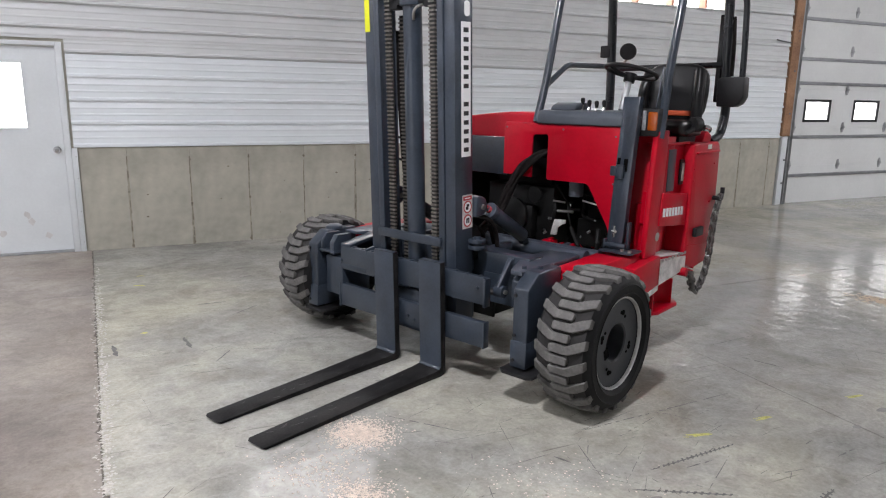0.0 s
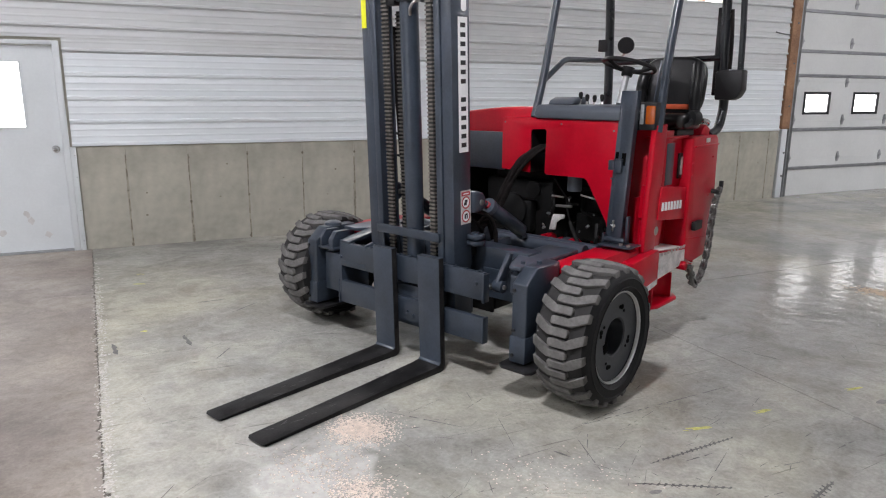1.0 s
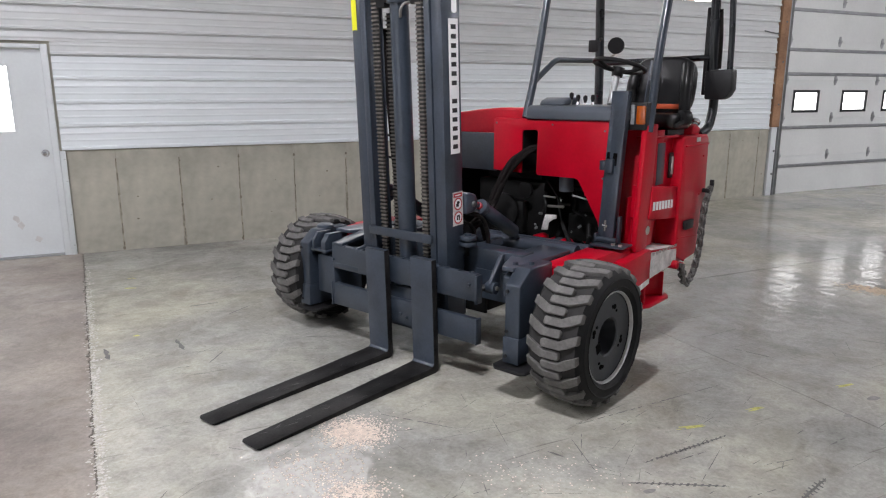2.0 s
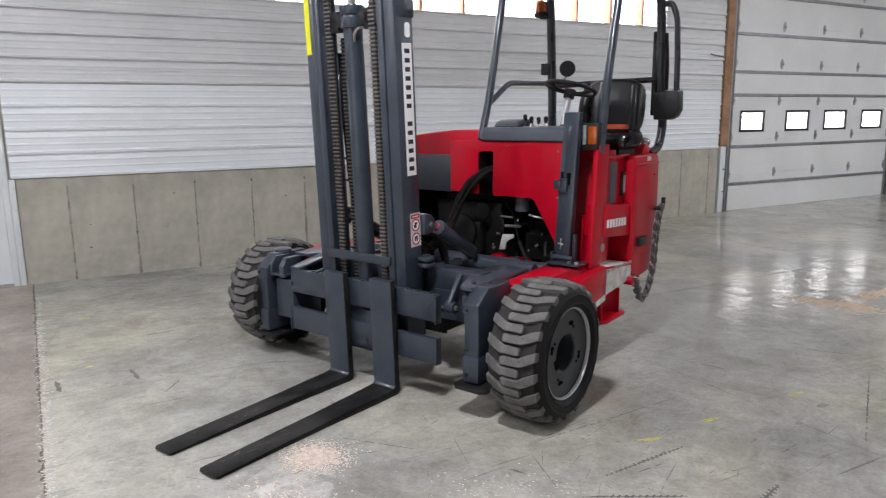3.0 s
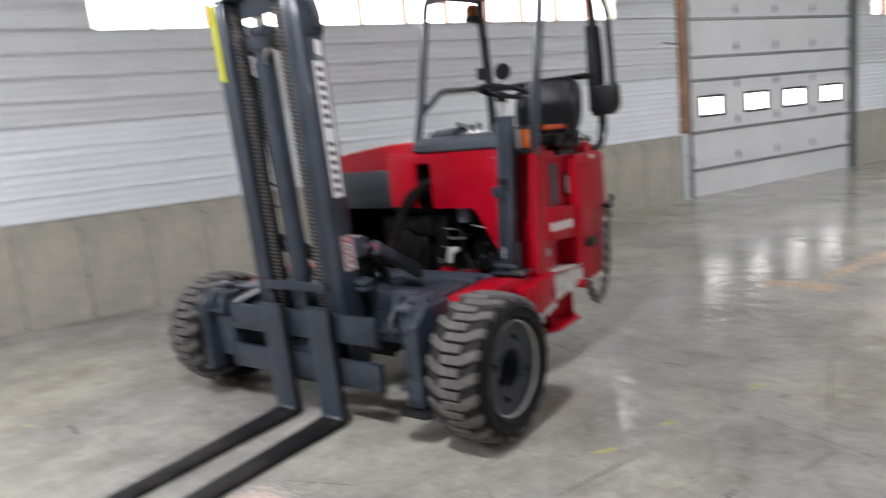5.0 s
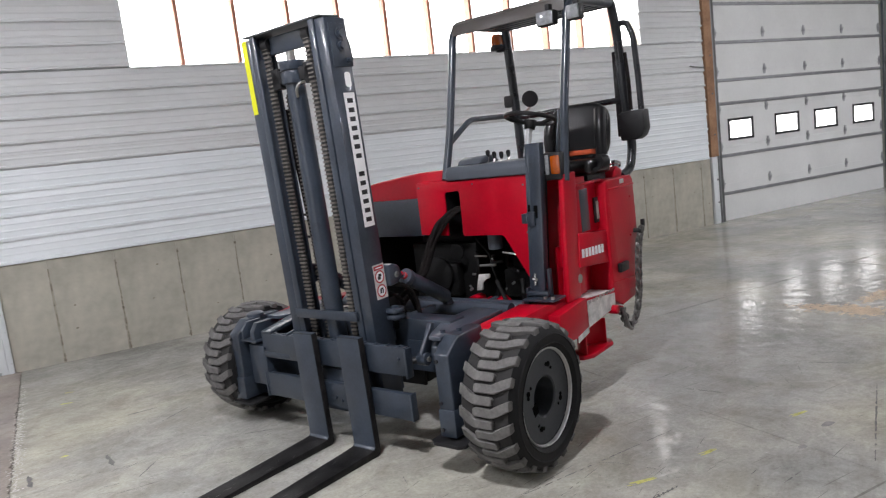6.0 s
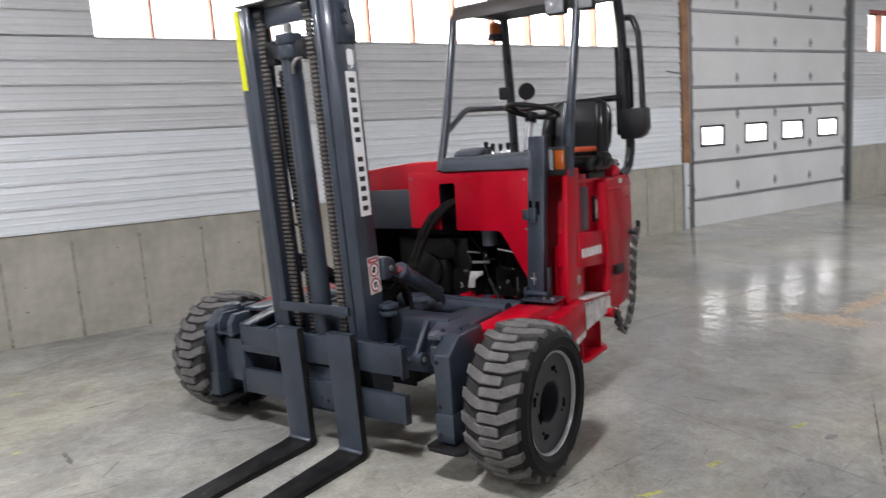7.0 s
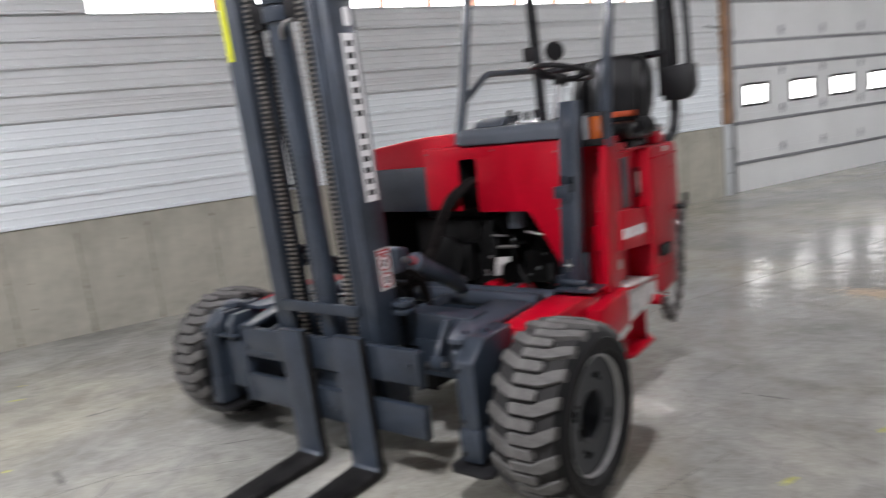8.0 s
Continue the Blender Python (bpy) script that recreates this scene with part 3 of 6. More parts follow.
post = tagged(new("door_post"), "brown timber post with a white painted foot", "post", kind="structure")
part("timber", bm_box(9.955, 10.125, -0.045, 0.015, LEDGE + 0.03, HEIGHT), M_WOOD, post, "brown pine timber", bevel=0.004)
part("post_foot", bm_box(9.975, 10.095, -0.040, 0.015, 0.0, LEDGE + 0.026), M_DOOR, post, "chipped white painted post foot", bevel=0.004)
for z in (0.35, 0.72, 1.45, 2.1, 2.7):
    bm = bmesh.new()
    rod(bm, (10.06, -0.055, z), (10.06, -0.038, z), 0.014, seg=8)
    part("bolt", bm, M_TRACK, post)
thing("trim_gate_jamb", bm_box(10.13, 10.158, -0.035, 0.10, 0.0, 4.4), M_STRUT, "grey steel angle along the overhead door", "trim", kind="structure", bevel=0.002)
thing("trim_gate_jamb_far", bm_box(14.865, 14.925, -0.035, 0.10, 0.0, 4.4), M_STRUT, "grey steel angle along the overhead door", "trim", kind="structure", bevel=0.002)
thing("trim_gate_head", bm_box(10.16, 14.86, -0.01, 0.10, 4.275, 4.33), M_STRUT, "grey steel head trim over the overhead door", "trim", kind="structure", bevel=0.002)
bm = bmesh.new()
tube(bm, rounded([(9.93, -0.03, 2.52), (9.72, -0.06, 2.53), (9.60, -0.05, 2.55)], 0.05), 0.010, 8)
thing("wall_hook", bm, M_TRACK, "small dark metal hook on the wall by the post", "hook")

# ---- the rest of the shell, never in view; its grey lowers the bounced light ----
thing("wall_south", bm_box(X_MIN, X_MAX, Y_MIN - 0.2, Y_MIN, -0.1, HEIGHT), M_SHEET_END, "unseen wall behind, greyed to lower the bounced light", "wall", kind="structure", smooth=False)
bm = bmesh.new()
for y0, y1, z0, z1 in ((Y_MIN, -11.6, -0.1, HEIGHT), (-11.6, -6.6, 4.2, HEIGHT), (-6.6, 0.2, -0.1, HEIGHT)):
    box(bm, X_MIN - 0.2, X_MIN, y0, y1, z0, z1)
# added glowing panel, out of view, as soft fill from the west
thing("window_3", bm_box(X_MIN - 0.16, X_MIN - 0.14, -11.6, -6.6, 0.0, 4.2), M_WEST_FILL, "unseen tall glowing panel added in the end wall as fill light", "window", kind="structure", smooth=False)
thing("wall_west", bm, M_SHEET_END, "unseen plain end wall", "wall", kind="structure", smooth=False)
thing("wall_east", bm_box(X_MAX, X_MAX + 0.2, Y_MIN, 0.2, -0.1, HEIGHT), M_SHEET, "unseen plain end wall", "wall", kind="structure", smooth=False)
thing("ceiling", bm_box(X_MIN, X_MAX, Y_MIN, 0.2, HEIGHT, HEIGHT + 0.15), M_CEILING, "unseen plain grey steel ceiling", "ceiling", kind="structure", smooth=False)


def high_bay():
    lamp = tagged(new("high_bay_lamp"), "unseen round metal high-bay lamp set under the ceiling for light", "lamp", "high-bay lamps")
    bm = bmesh.new()
    revolve(bm, [(0.0, 0.235), (0.06, 0.225), (0.16, 0.16), (0.22, 0.09), (0.30, 0.085), (0.30, 0.0), (0.21, 0.0), (0.205, 0.08), (0.15, 0.15), (0.05, 0.215), (0.0, 0.228)], (0, 0, 0), "z", 32, False)
    part("housing", bm, M_GALV, lamp, "spun metal lamp housing")
    bm = bmesh.new()
    revolve(bm, [(-0.085, 0.0), (-0.080, 0.07), (-0.062, 0.14), (-0.024, 0.19), (0.02, 0.205), (0.036, 0.205), (0.036, 0.0)], (0, 0, 0), "z", 32, False)
    part("diffuser", bm, M_TUBE, lamp, "glowing lamp disc", smooth=False)
    bm = bmesh.new()
    rod(bm, (0, 0, 0.29), (0, 0, 0.50), 0.012, seg=8)
    part("hanger", bm, M_GALV, lamp)
    return lamp


first = high_bay()
# first spot follows the floor shadows; the other lamps are added unseen as fill
LAMPS = [(0.75, -6.25), (-3.20, -3.00), (10.60, -5.40), (16.20, -5.40), (11.05, -12.4)]
first.matrix_basis = pose(LAMPS[0][0], LAMPS[0][1], HEIGHT - 0.50)
for x, y in LAMPS[1:]:
    copy_thing(first, pose(x, y, HEIGHT - 0.50))

# ---- the truck-mounted forklift: x ahead along the forks, y to its left side, z up ----
truck = tagged(new("forklift"), "red and charcoal three-wheeled truck-mounted forklift standing on the concrete floor", "forklift")
truck.matrix_basis = pose(2.0593, -4.1425, 0, 0, 0, 204.5)
LEAN = Matrix.Translation((-0.12, 0, 0.6)) @ pose(0, 0, 0, 0, 2.2, 0) @ Matrix.Translation((0, 0, -0.6))   # the mast leans forward a little


def lean(bm):
    bmesh.ops.transform(bm, matrix=LEAN, verts=bm.verts)
    return bm


def blocks(*rows, m=None):
    bm = bmesh.new()
    for r in rows:
        box(bm, *r, m)
    return bm


# -- forks --
def fork(y0, y1):
    """An L-shaped fork: upright shank, rounded heel, blade that thins towards the tip."""
    bm = bmesh.new()
    side = [(0.075, 0.70), (0.030, 0.70), (0.030, 0.03), (0.04, 0.008), (0.06, 0.0), (0.6, 0.0), (1.29, 0.004), (1.305, 0.010), (1.29, 0.016), (0.6, 0.031), (0.14, 0.041), (0.086, 0.046), (0.075, 0.060)]
    low = [bm.verts.new((x, 0, z)) for x, z in side]
    top = [bm.verts.new((x, 1, z)) for x, z in side]
    bm.faces.new(low)
    bm.faces.new(top[::-1])
    for i in range(len(side)):
        j = (i + 1) % len(side)
        bm.faces.new((low[i], top[i], top[j], low[j]))
    for v in bm.verts:
        narrow = 0.012 if v.co.x > 0.2 else 0.0
        narrow = 0.030 if v.co.x > 1.295 else narrow
        v.co.y = (y0 + narrow) if v.co.y < 0.5 else (y1 - narrow)
        v.co.x += 0.022 * max(0.0, v.co.z - 0.06) / 0.64      # the shank leans with the mast
    return bm


FORKS = ((-0.263, -0.098), (0.118, 0.286))
for y0, y1 in FORKS:
    bm = fork(y0, y1)
    bmesh.ops.recalc_face_normals(bm, faces=bm.faces)
    me = finish(bm, "fork", M_FORK, 0.0025)
    me.materials.append(M_GREY)
    for p in me.polygons:
        if p.center.x < 0.088 and p.center.z > 0.046:
            p.material_index = 1
    f = new("fork", me)
    f.parent = truck
    tagged(f, "black worn steel fork with a charcoal shank")

scrape_rng = random.Random(8)
for y0, y1 in FORKS:
    bm = bmesh.new()
    for _ in range(14):
        x, y, w = scrape_rng.uniform(0.25, 1.2), scrape_rng.uniform(y0 + 0.03, y1 - 0.03), scrape_rng.uniform(0.001, 0.003)
        l = scrape_rng.uniform(0.02, 0.07)
        z = (0.041 - (x - 0.14) * 0.0217 if x < 0.6 else 0.031 - (x - 0.6) * 0.0217) + 0.0004
        d = scrape_rng.uniform(-0.02, 0.02)
        bm.faces.new([bm.verts.new(p) for p in ((x, y - w, z), (x + l, y + d, z - l * 0.0217), (x + l * 0.5, y + d * 0.5 + w, z - l * 0.011), (x, y + w, z))])
    part("scrape", bm, M_SCRAPE, truck, "pale scrapes on the fork blade", smooth=False, kind="stuff")

# -- fork carriage --
carriage = tagged(new("carriage"), "charcoal painted fork carriage with two crossbars")
carriage.parent = truck
for row in ((-0.010, 0.028, -0.664, 0.558, 0.490, 0.650), (-0.010, 0.028, -0.664, 0.558, 0.236, 0.388)):
    part("crossbar", blocks(row), M_GREY, carriage, "flat charcoal crossbar", bevel=0.005)
for row in ((-0.045, -0.012, -0.36, -0.30, 0.24, 0.64), (-0.045, -0.012, 0.17, 0.23, 0.24, 0.64), (-0.035, -0.012, -0.20, 0.08, 0.20, 0.46)):
    part("carriage_upright", blocks(row), M_GREY, carriage, bevel=0.004)
for i in range(14):
    y = -0.64 + i * 0.088
    part("notch", bm_box(-0.006, 0.024, y, y + 0.016, 0.6495, 0.656), M_GREY, carriage, bevel=0.002)
for row in ((-0.012, 0.040, 0.558, 0.573, 0.48, 0.645), (-0.012, 0.036, 0.558, 0.570, 0.236, 0.392), (-0.012, 0.036, -0.676, -0.664, 0.230, 0.392)):
    part("side_stop", blocks(row), M_GREY, carriage, bevel=0.003)
for y, z in ((0.51, 0.585), (-0.03, 0.30), (0.02, 0.285), (-0.65, 0.55)):
    bm = bmesh.new()
    rod(bm, (0.026, y, z), (0.040, y, z), 0.011, seg=6)
    part("bolt", bm, M_GREY, carriage)

# -- mast: two outer channels, an inner frame, lift cylinder, chains --
mast = tagged(new("mast"), "charcoal steel lift mast leaning slightly forward")
mast.parent = truck
YR, YL = 0.290, -0.421


def channel(y_web, s, top, x0, x1, depth, t=0.018):
    """A C channel standing up, its web at y_web and its flanges reaching inwards (s: -1 or 1)."""
    bm = bmesh.new()
    prism(bm, [(x0, y_web), (x1, y_web), (x1, y_web + s * depth), (x1 - t, y_web + s * depth), (x1 - t, y_web + s * t), (x0 + t, y_web + s * t), (x0 + t, y_web + s * depth), (x0, y_web + s * depth)], "z", 0.24, top)
    return lean(bm)


part("outer_rail", channel(YR, -1, 2.432, -0.080, 0.076, 0.075), M_GREY, mast, "charcoal outer mast channel", bevel=0.004)
part("outer_rail", channel(YL, 1, 2.432, -0.080, 0.076, 0.075), M_GREY, mast, "charcoal outer mast channel", bevel=0.004)
part("inner_rail", channel(YR - 0.080, -1, 2.44, -0.064, 0.082, 0.045), M_GREY, mast, "charcoal inner mast rail", bevel=0.004)
part("inner_rail", channel(YL + 0.080, 1, 2.44, -0.064, 0.082, 0.045), M_GREY, mast, "charcoal inner mast rail", bevel=0.004)
bm = blocks((-0.012, 0.024, YL + 0.08, YR - 0.08, 2.325, 2.424))
part("top_bar", lean(bm), M_GREY, mast, "charcoal top crossbar of the inner mast", bevel=0.006)
part("top_cap", lean(blocks((-0.066, 0.086, YL + 0.03, YR - 0.03, 2.441, 2.452))), M_TRACK, mast, "thin dark cap plate over the mast", bevel=0.003)
part("lower_bar", lean(blocks((0.083, 0.104, YL + 0.086, YR - 0.098, 0.766, 0.820))), M_GREY, mast, "flat charcoal crossbar low on the mast", bevel=0.004)
for z0, z1 in ((0.60, 0.74), (0.30, 0.46)):
    part("back_bar", lean(blocks((-0.105, -0.081, YL + 0.01, YR - 0.01, z0, z1))), M_GREY, mast, bevel=0.004)
bm = bmesh.new()
prism(bm, [(-0.084, 2.172), (0.060, 2.172), (0.060, 2.400), (-0.050, 2.400), (-0.070, 2.33), (-0.088, 2.28), (-0.090, 2.22)], "y", YR + 0.0005, YR + 0.009)
part("top_plate", lean(bm), M_GREY, mast, "charcoal bolted plate at the mast head", bevel=0.004)
for x, z, r in ((-0.005, 2.345, 0.022), (-0.005, 2.285, 0.022), (-0.045, 2.205, 0.012)):
    bm = bmesh.new()
    rod(bm, (x, YR + 0.014, z), (x, YR + 0.035, z), r, seg=6)
    rod(bm, (x, YR + 0.014, z), (x, YR + 0.020, z), r * 1.35, seg=16)
    part("bolt", lean(bm), M_GREY, mast)
bm = bmesh.new()
prism(bm, [(-0.030 + 0.022 * math.cos(a) * 1.0, 2.105 + (0.026 if math.sin(a) > 0 else -0.026) + 0.015 * math.sin(a)) for a in [2 * math.pi * i / 20 for i in range(20)]], "y", YR + 0.0005, YR + 0.0025)
part("inspection_patch", lean(bm), M_LABEL, mast, "pale rounded patch on the mast side")

CY = -0.075
bm = bmesh.new()
rod(bm, (0.02, CY, 0.30), (0.02, CY, 2.16), 0.056, seg=28)
cyl = part("lift_cylinder", lean(bm), M_GREY, mast, "round charcoal lift cylinder")
bm = bmesh.new()
rod(bm, (0.02, CY, 2.14), (0.02, CY, 2.205), 0.073, seg=28)
rod(bm, (0.02, CY, 2.205), (0.02, CY, 2.215), 0.066, seg=28)
rod(bm, (0.02, CY, 2.215), (0.02, CY, 2.265), 0.073, seg=28)
part("gland", lean(bm), M_GREY, cyl, "stepped gland ring", bevel=0.003)
bm = bmesh.new()
rod(bm, (0.02, CY, 2.26), (0.02, CY, 2.318), 0.026, seg=20)
part("piston_rod", lean(bm), M_STEEL, cyl, "chrome piston rod")
bm = bmesh.new()
tube(bm, rounded([(0.060, CY + 0.045, 2.06), (0.075, CY + 0.060, 2.10), (0.068, CY + 0.080, 2.13), (0.03, CY + 0.09, 2.14)], 0.02), 0.008, 8)
part("bleed_pipe", lean(bm), M_STEEL, cyl, "small bright bent pipe")
part("crosshead", lean(blocks((-0.045, 0.045, YL + 0.135, YR - 0.135, 2.150, 2.225), (-0.02, 0.045, CY - 0.17, CY - 0.10, 2.125, 2.24), (-0.02, 0.045, CY + 0.11, CY + 0.18, 2.125, 2.24))), M_BLACK, mast, "black greasy chain crosshead", bevel=0.006)


def leaf_chain(y, x, z0, z1, w=0.044):
    """A leaf chain: rows of link plates on pins, side by side and offset by half a link."""
    bm = bmesh.new()
    pitch = 0.0235
    n = int((z1 - z0) / pitch)
    for i in range(n):
        z = z0 + i * pitch
        box(bm, x - 0.012, x + 0.006, y - w / 2, y + w / 2, z + 0.002, z + 0.0115)
    # set-back links, coloured dark to paint the shade between plates
    back = bmesh.new()
    for i in range(n):
        z = z0 + i * pitch
        box(back, x - 0.022, x - 0.002, y - w / 2 + 0.001, y + w / 2 - 0.001, z + 0.0118, z + pitch + 0.0017)
    return lean(bm), lean(back)


for y, x, z1 in ((-0.262, 0.040, 2.42), (0.092, 0.040, 2.42), (-0.235, -0.052, 2.10), (0.060, -0.052, 2.10)):
    plates, links = leaf_chain(y, x, 0.50, z1)
    strand = part("lift_chain", plates, M_CHAIN, mast, "greased steel leaf chain", smooth=False)
    part("inner_chain", links, M_CHAIN_GAP, strand, "inner links coloured dark as shaded gaps between the plates", smooth=False)
for y in (-0.262, 0.092):
    bm = bmesh.new()
    rod(bm, (0.020, y, 0.38), (0.020, y, 0.58), 0.012, seg=10)
    rod(bm, (0.020, y, 0.56), (0.020, y, 0.60), 0.018, seg=6)
    part("chain_anchor", lean(bm), M_TRACK, mast, "dark steel chain anchor bolt")
    bm = bmesh.new()
    rod(bm, (0.018, y - 0.028, 2.385), (0.018, y + 0.028, 2.385), 0.036, seg=20)
    part("chain_sheave", lean(bm), M_BLACK, mast, "dark chain sheave")
# hoses and pipes behind the mast
for pts, r in (([(-0.10, -0.345, 2.02), (-0.13, -0.335, 1.5), (-0.11, -0.30, 1.25), (-0.13, -0.27, 0.8), (-0.10, -0.20, 0.45)], 0.018),
               ([(-0.12, -0.32, 2.02), (-0.16, -0.33, 1.45), (-0.17, -0.33, 1.1), (-0.15, -0.30, 0.7)], 0.016),
               ([(-0.10, 0.02, 2.03), (-0.12, 0.0, 1.5), (-0.13, 0.01, 1.0), (-0.15, 0.0, 0.6)], 0.012)):
    bm = bmesh.new()
    tube(bm, rounded(pts, 0.15), r, 8)
    part("mast_hose", lean(bm), M_HOSE, mast, "black hydraulic hose behind the mast")
for z in (1.22, 1.36):
    bm = bmesh.new()
    rod(bm, (-0.10, -0.40, z + 0.02), (-0.11, -0.20, z - 0.01), 0.008, seg=8)
    part("hose_bracket", lean(bm), M_BLACK, mast)

# decals on the mast
strip = part("mast_decal", lean(bm_box(-0.060, 0.021, YR + 0.0006, YR + 0.002, 1.295, 2.035)), M_LABEL, mast, "white upright decal strip with black bars", smooth=False)
for z in (1.992, 1.941, 1.892, 1.842, 1.792, 1.742, 1.691, 1.591, 1.540, 1.489, 1.438, 1.387, 1.336):
    part("decal_bar", lean(bm_box(-0.041, 0.002, YR + 0.002, YR + 0.003, z - 0.0125, z + 0.0125)), M_INK, strip, smooth=False)
warn = part("warning_sticker", lean(bm_box(-0.076, 0.014, YR + 0.0006, YR + 0.002, 0.872, 1.072)), M_LABEL_WORN, mast, "pale and red warning sticker with two round signs", smooth=False)
part("sticker_header", lean(bm_box(-0.070, 0.008, YR + 0.002, YR + 0.0026, 1.040, 1.064)), M_STICKER, warn, "red header bar", smooth=False)
part("header_bar", lean(bm_box(-0.056, -0.006, YR + 0.0026, YR + 0.0032, 1.049, 1.055)), M_LABEL, warn, smooth=False)
for z, figure in ((1.000, ((-0.045, -0.022, 1.002, 1.016), (-0.038, -0.014, 0.984, 1.002))), (0.918, ((-0.046, -0.036, 0.902, 0.934), (-0.030, -0.018, 0.904, 0.932), (-0.036, -0.030, 0.924, 0.934)))):
    bm = bmesh.new()
    rod(bm, (-0.031, YR + 0.002, z), (-0.031, YR + 0.0026, z), 0.030, seg=24)
    part("sign_disc", lean(bm), M_LABEL, warn, "white round sign", smooth=False)
    bm = bmesh.new()
    revolve(bm, [(YR + 0.002, 0.0295), (YR + 0.0032, 0.0295), (YR + 0.0032, 0.0375), (YR + 0.002, 0.0375)], (-0.031, 0, z), "y", 24)
    part("sign_ring", lean(bm), M_STICKER, warn, "red ring", smooth=False)
    bm = bmesh.new()
    for x0, x1, z0, z1 in figure:
        box(bm, x0, x1, YR + 0.0026, YR + 0.0033, z0, z1)
    part("sign_figure", lean(bm), M_INK, warn, smooth=False)
part("reflective_strip", lean(bm_box(0.0770, 0.0785, YL + 0.003, YL + 0.044, 2.008, 2.43)), M_YELLOW, mast, "bright yellow reflective strip", smooth=False)

# tilt cylinders and their brackets at the mast sides
for side in (1, -1):
    yb = YR if side > 0 else YL
    yc = yb - side * 0.012
    bm = bmesh.new()
    rod(bm, (-0.398, yc, 0.936), (-0.728, yc, 0.746), 0.045, seg=24)
    tilt = part("tilt_cylinder", bm, M_GREY, truck, "charcoal hydraulic tilt cylinder", bevel=0.004)
    bm = bmesh.new()
    rod(bm, (-0.26, yc, 1.015), (-0.40, yc, 0.935), 0.019, seg=14)
    part("piston_rod", bm, M_CHROME, tilt, "chrome piston rod")
    bm = bmesh.new()
    rod(bm, (-0.348, yc, 0.965), (-0.364, yc, 0.956), 0.022, seg=14)
    part("wiper", bm, M_STICKER, tilt, "red wiper ring")
    bm = bmesh.new()
    rod(bm, (-0.364, yc, 0.956), (-0.400, yc, 0.935), 0.050, seg=24)
    part("end_cap", bm, M_GREY_LIGHT, tilt, "paler gland ring", bevel=0.003)
    bm = bmesh.new()
    prism(bm, [(-0.705, 0.772), (-0.745, 0.776), (-0.785, 0.690), (-0.715, 0.690)], "y", yc - 0.020, yc + 0.020)
    part("clevis", bm, M_GREY, tilt, "charcoal clevis foot of the cylinder", bevel=0.006)
    bm = bmesh.new()
    prism(bm, [(-0.305, 0.960), (-0.260, 0.935), (-0.190, 0.930), (-0.190, 1.055), (-0.235, 1.058), (-0.280, 1.045), (-0.302, 1.010)], "y", yc - 0.036, yc + 0.036)
    part("tilt_bracket", bm, M_GREY, truck, "charcoal bracket on the mast side", bevel=0.014, segments=3)
    bm = bmesh.new()
    rod(bm, (-0.255, yc - 0.045, 0.99), (-0.255, yc + 0.045, 0.99), 0.018, seg=14)
    part("bracket_pin", bm, M_TRACK, truck, "dark pivot pin", bevel=0.003)
    for z in (0.795, 0.758):
        bm = bmesh.new()
        revolve(bm, [(-0.012, 0.0), (-0.012, 0.054), (0.012, 0.054), (0.012, 0.0)], (-0.195, yc + side * 0.045, z), "z", 24, False)
        part("pivot_lug", bm, M_GREY, truck, "round pivot lug", bevel=0.003)
    bm = bmesh.new()
    rod(bm, (-0.195, yc + side * 0.045, 0.735), (-0.195, yc + side * 0.045, 0.818), 0.022, seg=12)
    part("pivot_pin", bm, M_GREY, truck, "charcoal pivot pin")

# -- chassis --
chassis = tagged(new("chassis"), "charcoal welded chassis")
chassis.parent = truck
for row in ((-1.95, -0.20, 0.72, 0.86, 0.44, 0.598), (-1.95, -0.20, -0.86, -0.72, 0.44, 0.598)):
    part("side_beam", blocks(row), M_GREY, chassis, bevel=0.006)
for row in ((-0.40, -0.26, -0.66, 0.66, 0.555, 0.725), (-1.10, -0.98, -0.72, 0.72, 0.42, 0.56)):
    part("cross_beam", blocks(row), M_GREY, chassis, bevel=0.006)
for x, z in ((-0.80, 0.655), (-0.97, 0.630)):
    bm = bmesh.new()
    rod(bm, (x, -0.72, z), (x, 0.72, z), 0.045, seg=18)
    part("cross_tube", bm, M_GREY_LIGHT, chassis, "slate painted cross tube")
for outline in ([(-0.62, 0.56), (-0.34, 0.56), (-0.10, 0.66), (-0.02, 0.70), (-0.02, 0.775), (-0.62, 0.775)], [(-0.62, -0.83), (-0.16, -0.83), (-0.16, -0.70), (-0.30, -0.64), (-0.62, -0.64)]):
    bm = bmesh.new()
    prism(bm, outline, "z", 0.690, 0.712)
    part("deck_plate", bm, M_GREY_LIGHT, chassis, "slate painted deck plate", bevel=0.003)
bm = bmesh.new()
rod(bm, (-0.475, -0.70, 0.664), (-0.475, 0.70, 0.664), 0.028, seg=16)
part("cross_tube", bm, M_GREY_LIGHT, chassis, "slate painted cross tube")
for y in (0.235, -0.40):
    part("tie_plate", blocks((-0.63, -0.398, y, y + 0.035, 0.672, 0.716)), M_GREY_LIGHT, chassis, "slate tie plate between the beams", bevel=0.003)
# black block and plate, added to cover lit floor showing through the carriage
part("dark_backing_block", blocks((-0.66, -0.44, -0.90, 0.30, 0.27, 0.50), (-0.60, -0.50, -0.90, 0.30, 0.50, 0.53)), M_ENGINE, chassis, "black block added to hide the lit floor behind the carriage", bevel=0.02)
part("dark_backing_plate", blocks((-0.43, -0.41, -0.90, 0.30, 0.26, 0.56)), M_ENGINE, chassis, "black plate added to hide the lit floor behind the carriage", bevel=0.004)
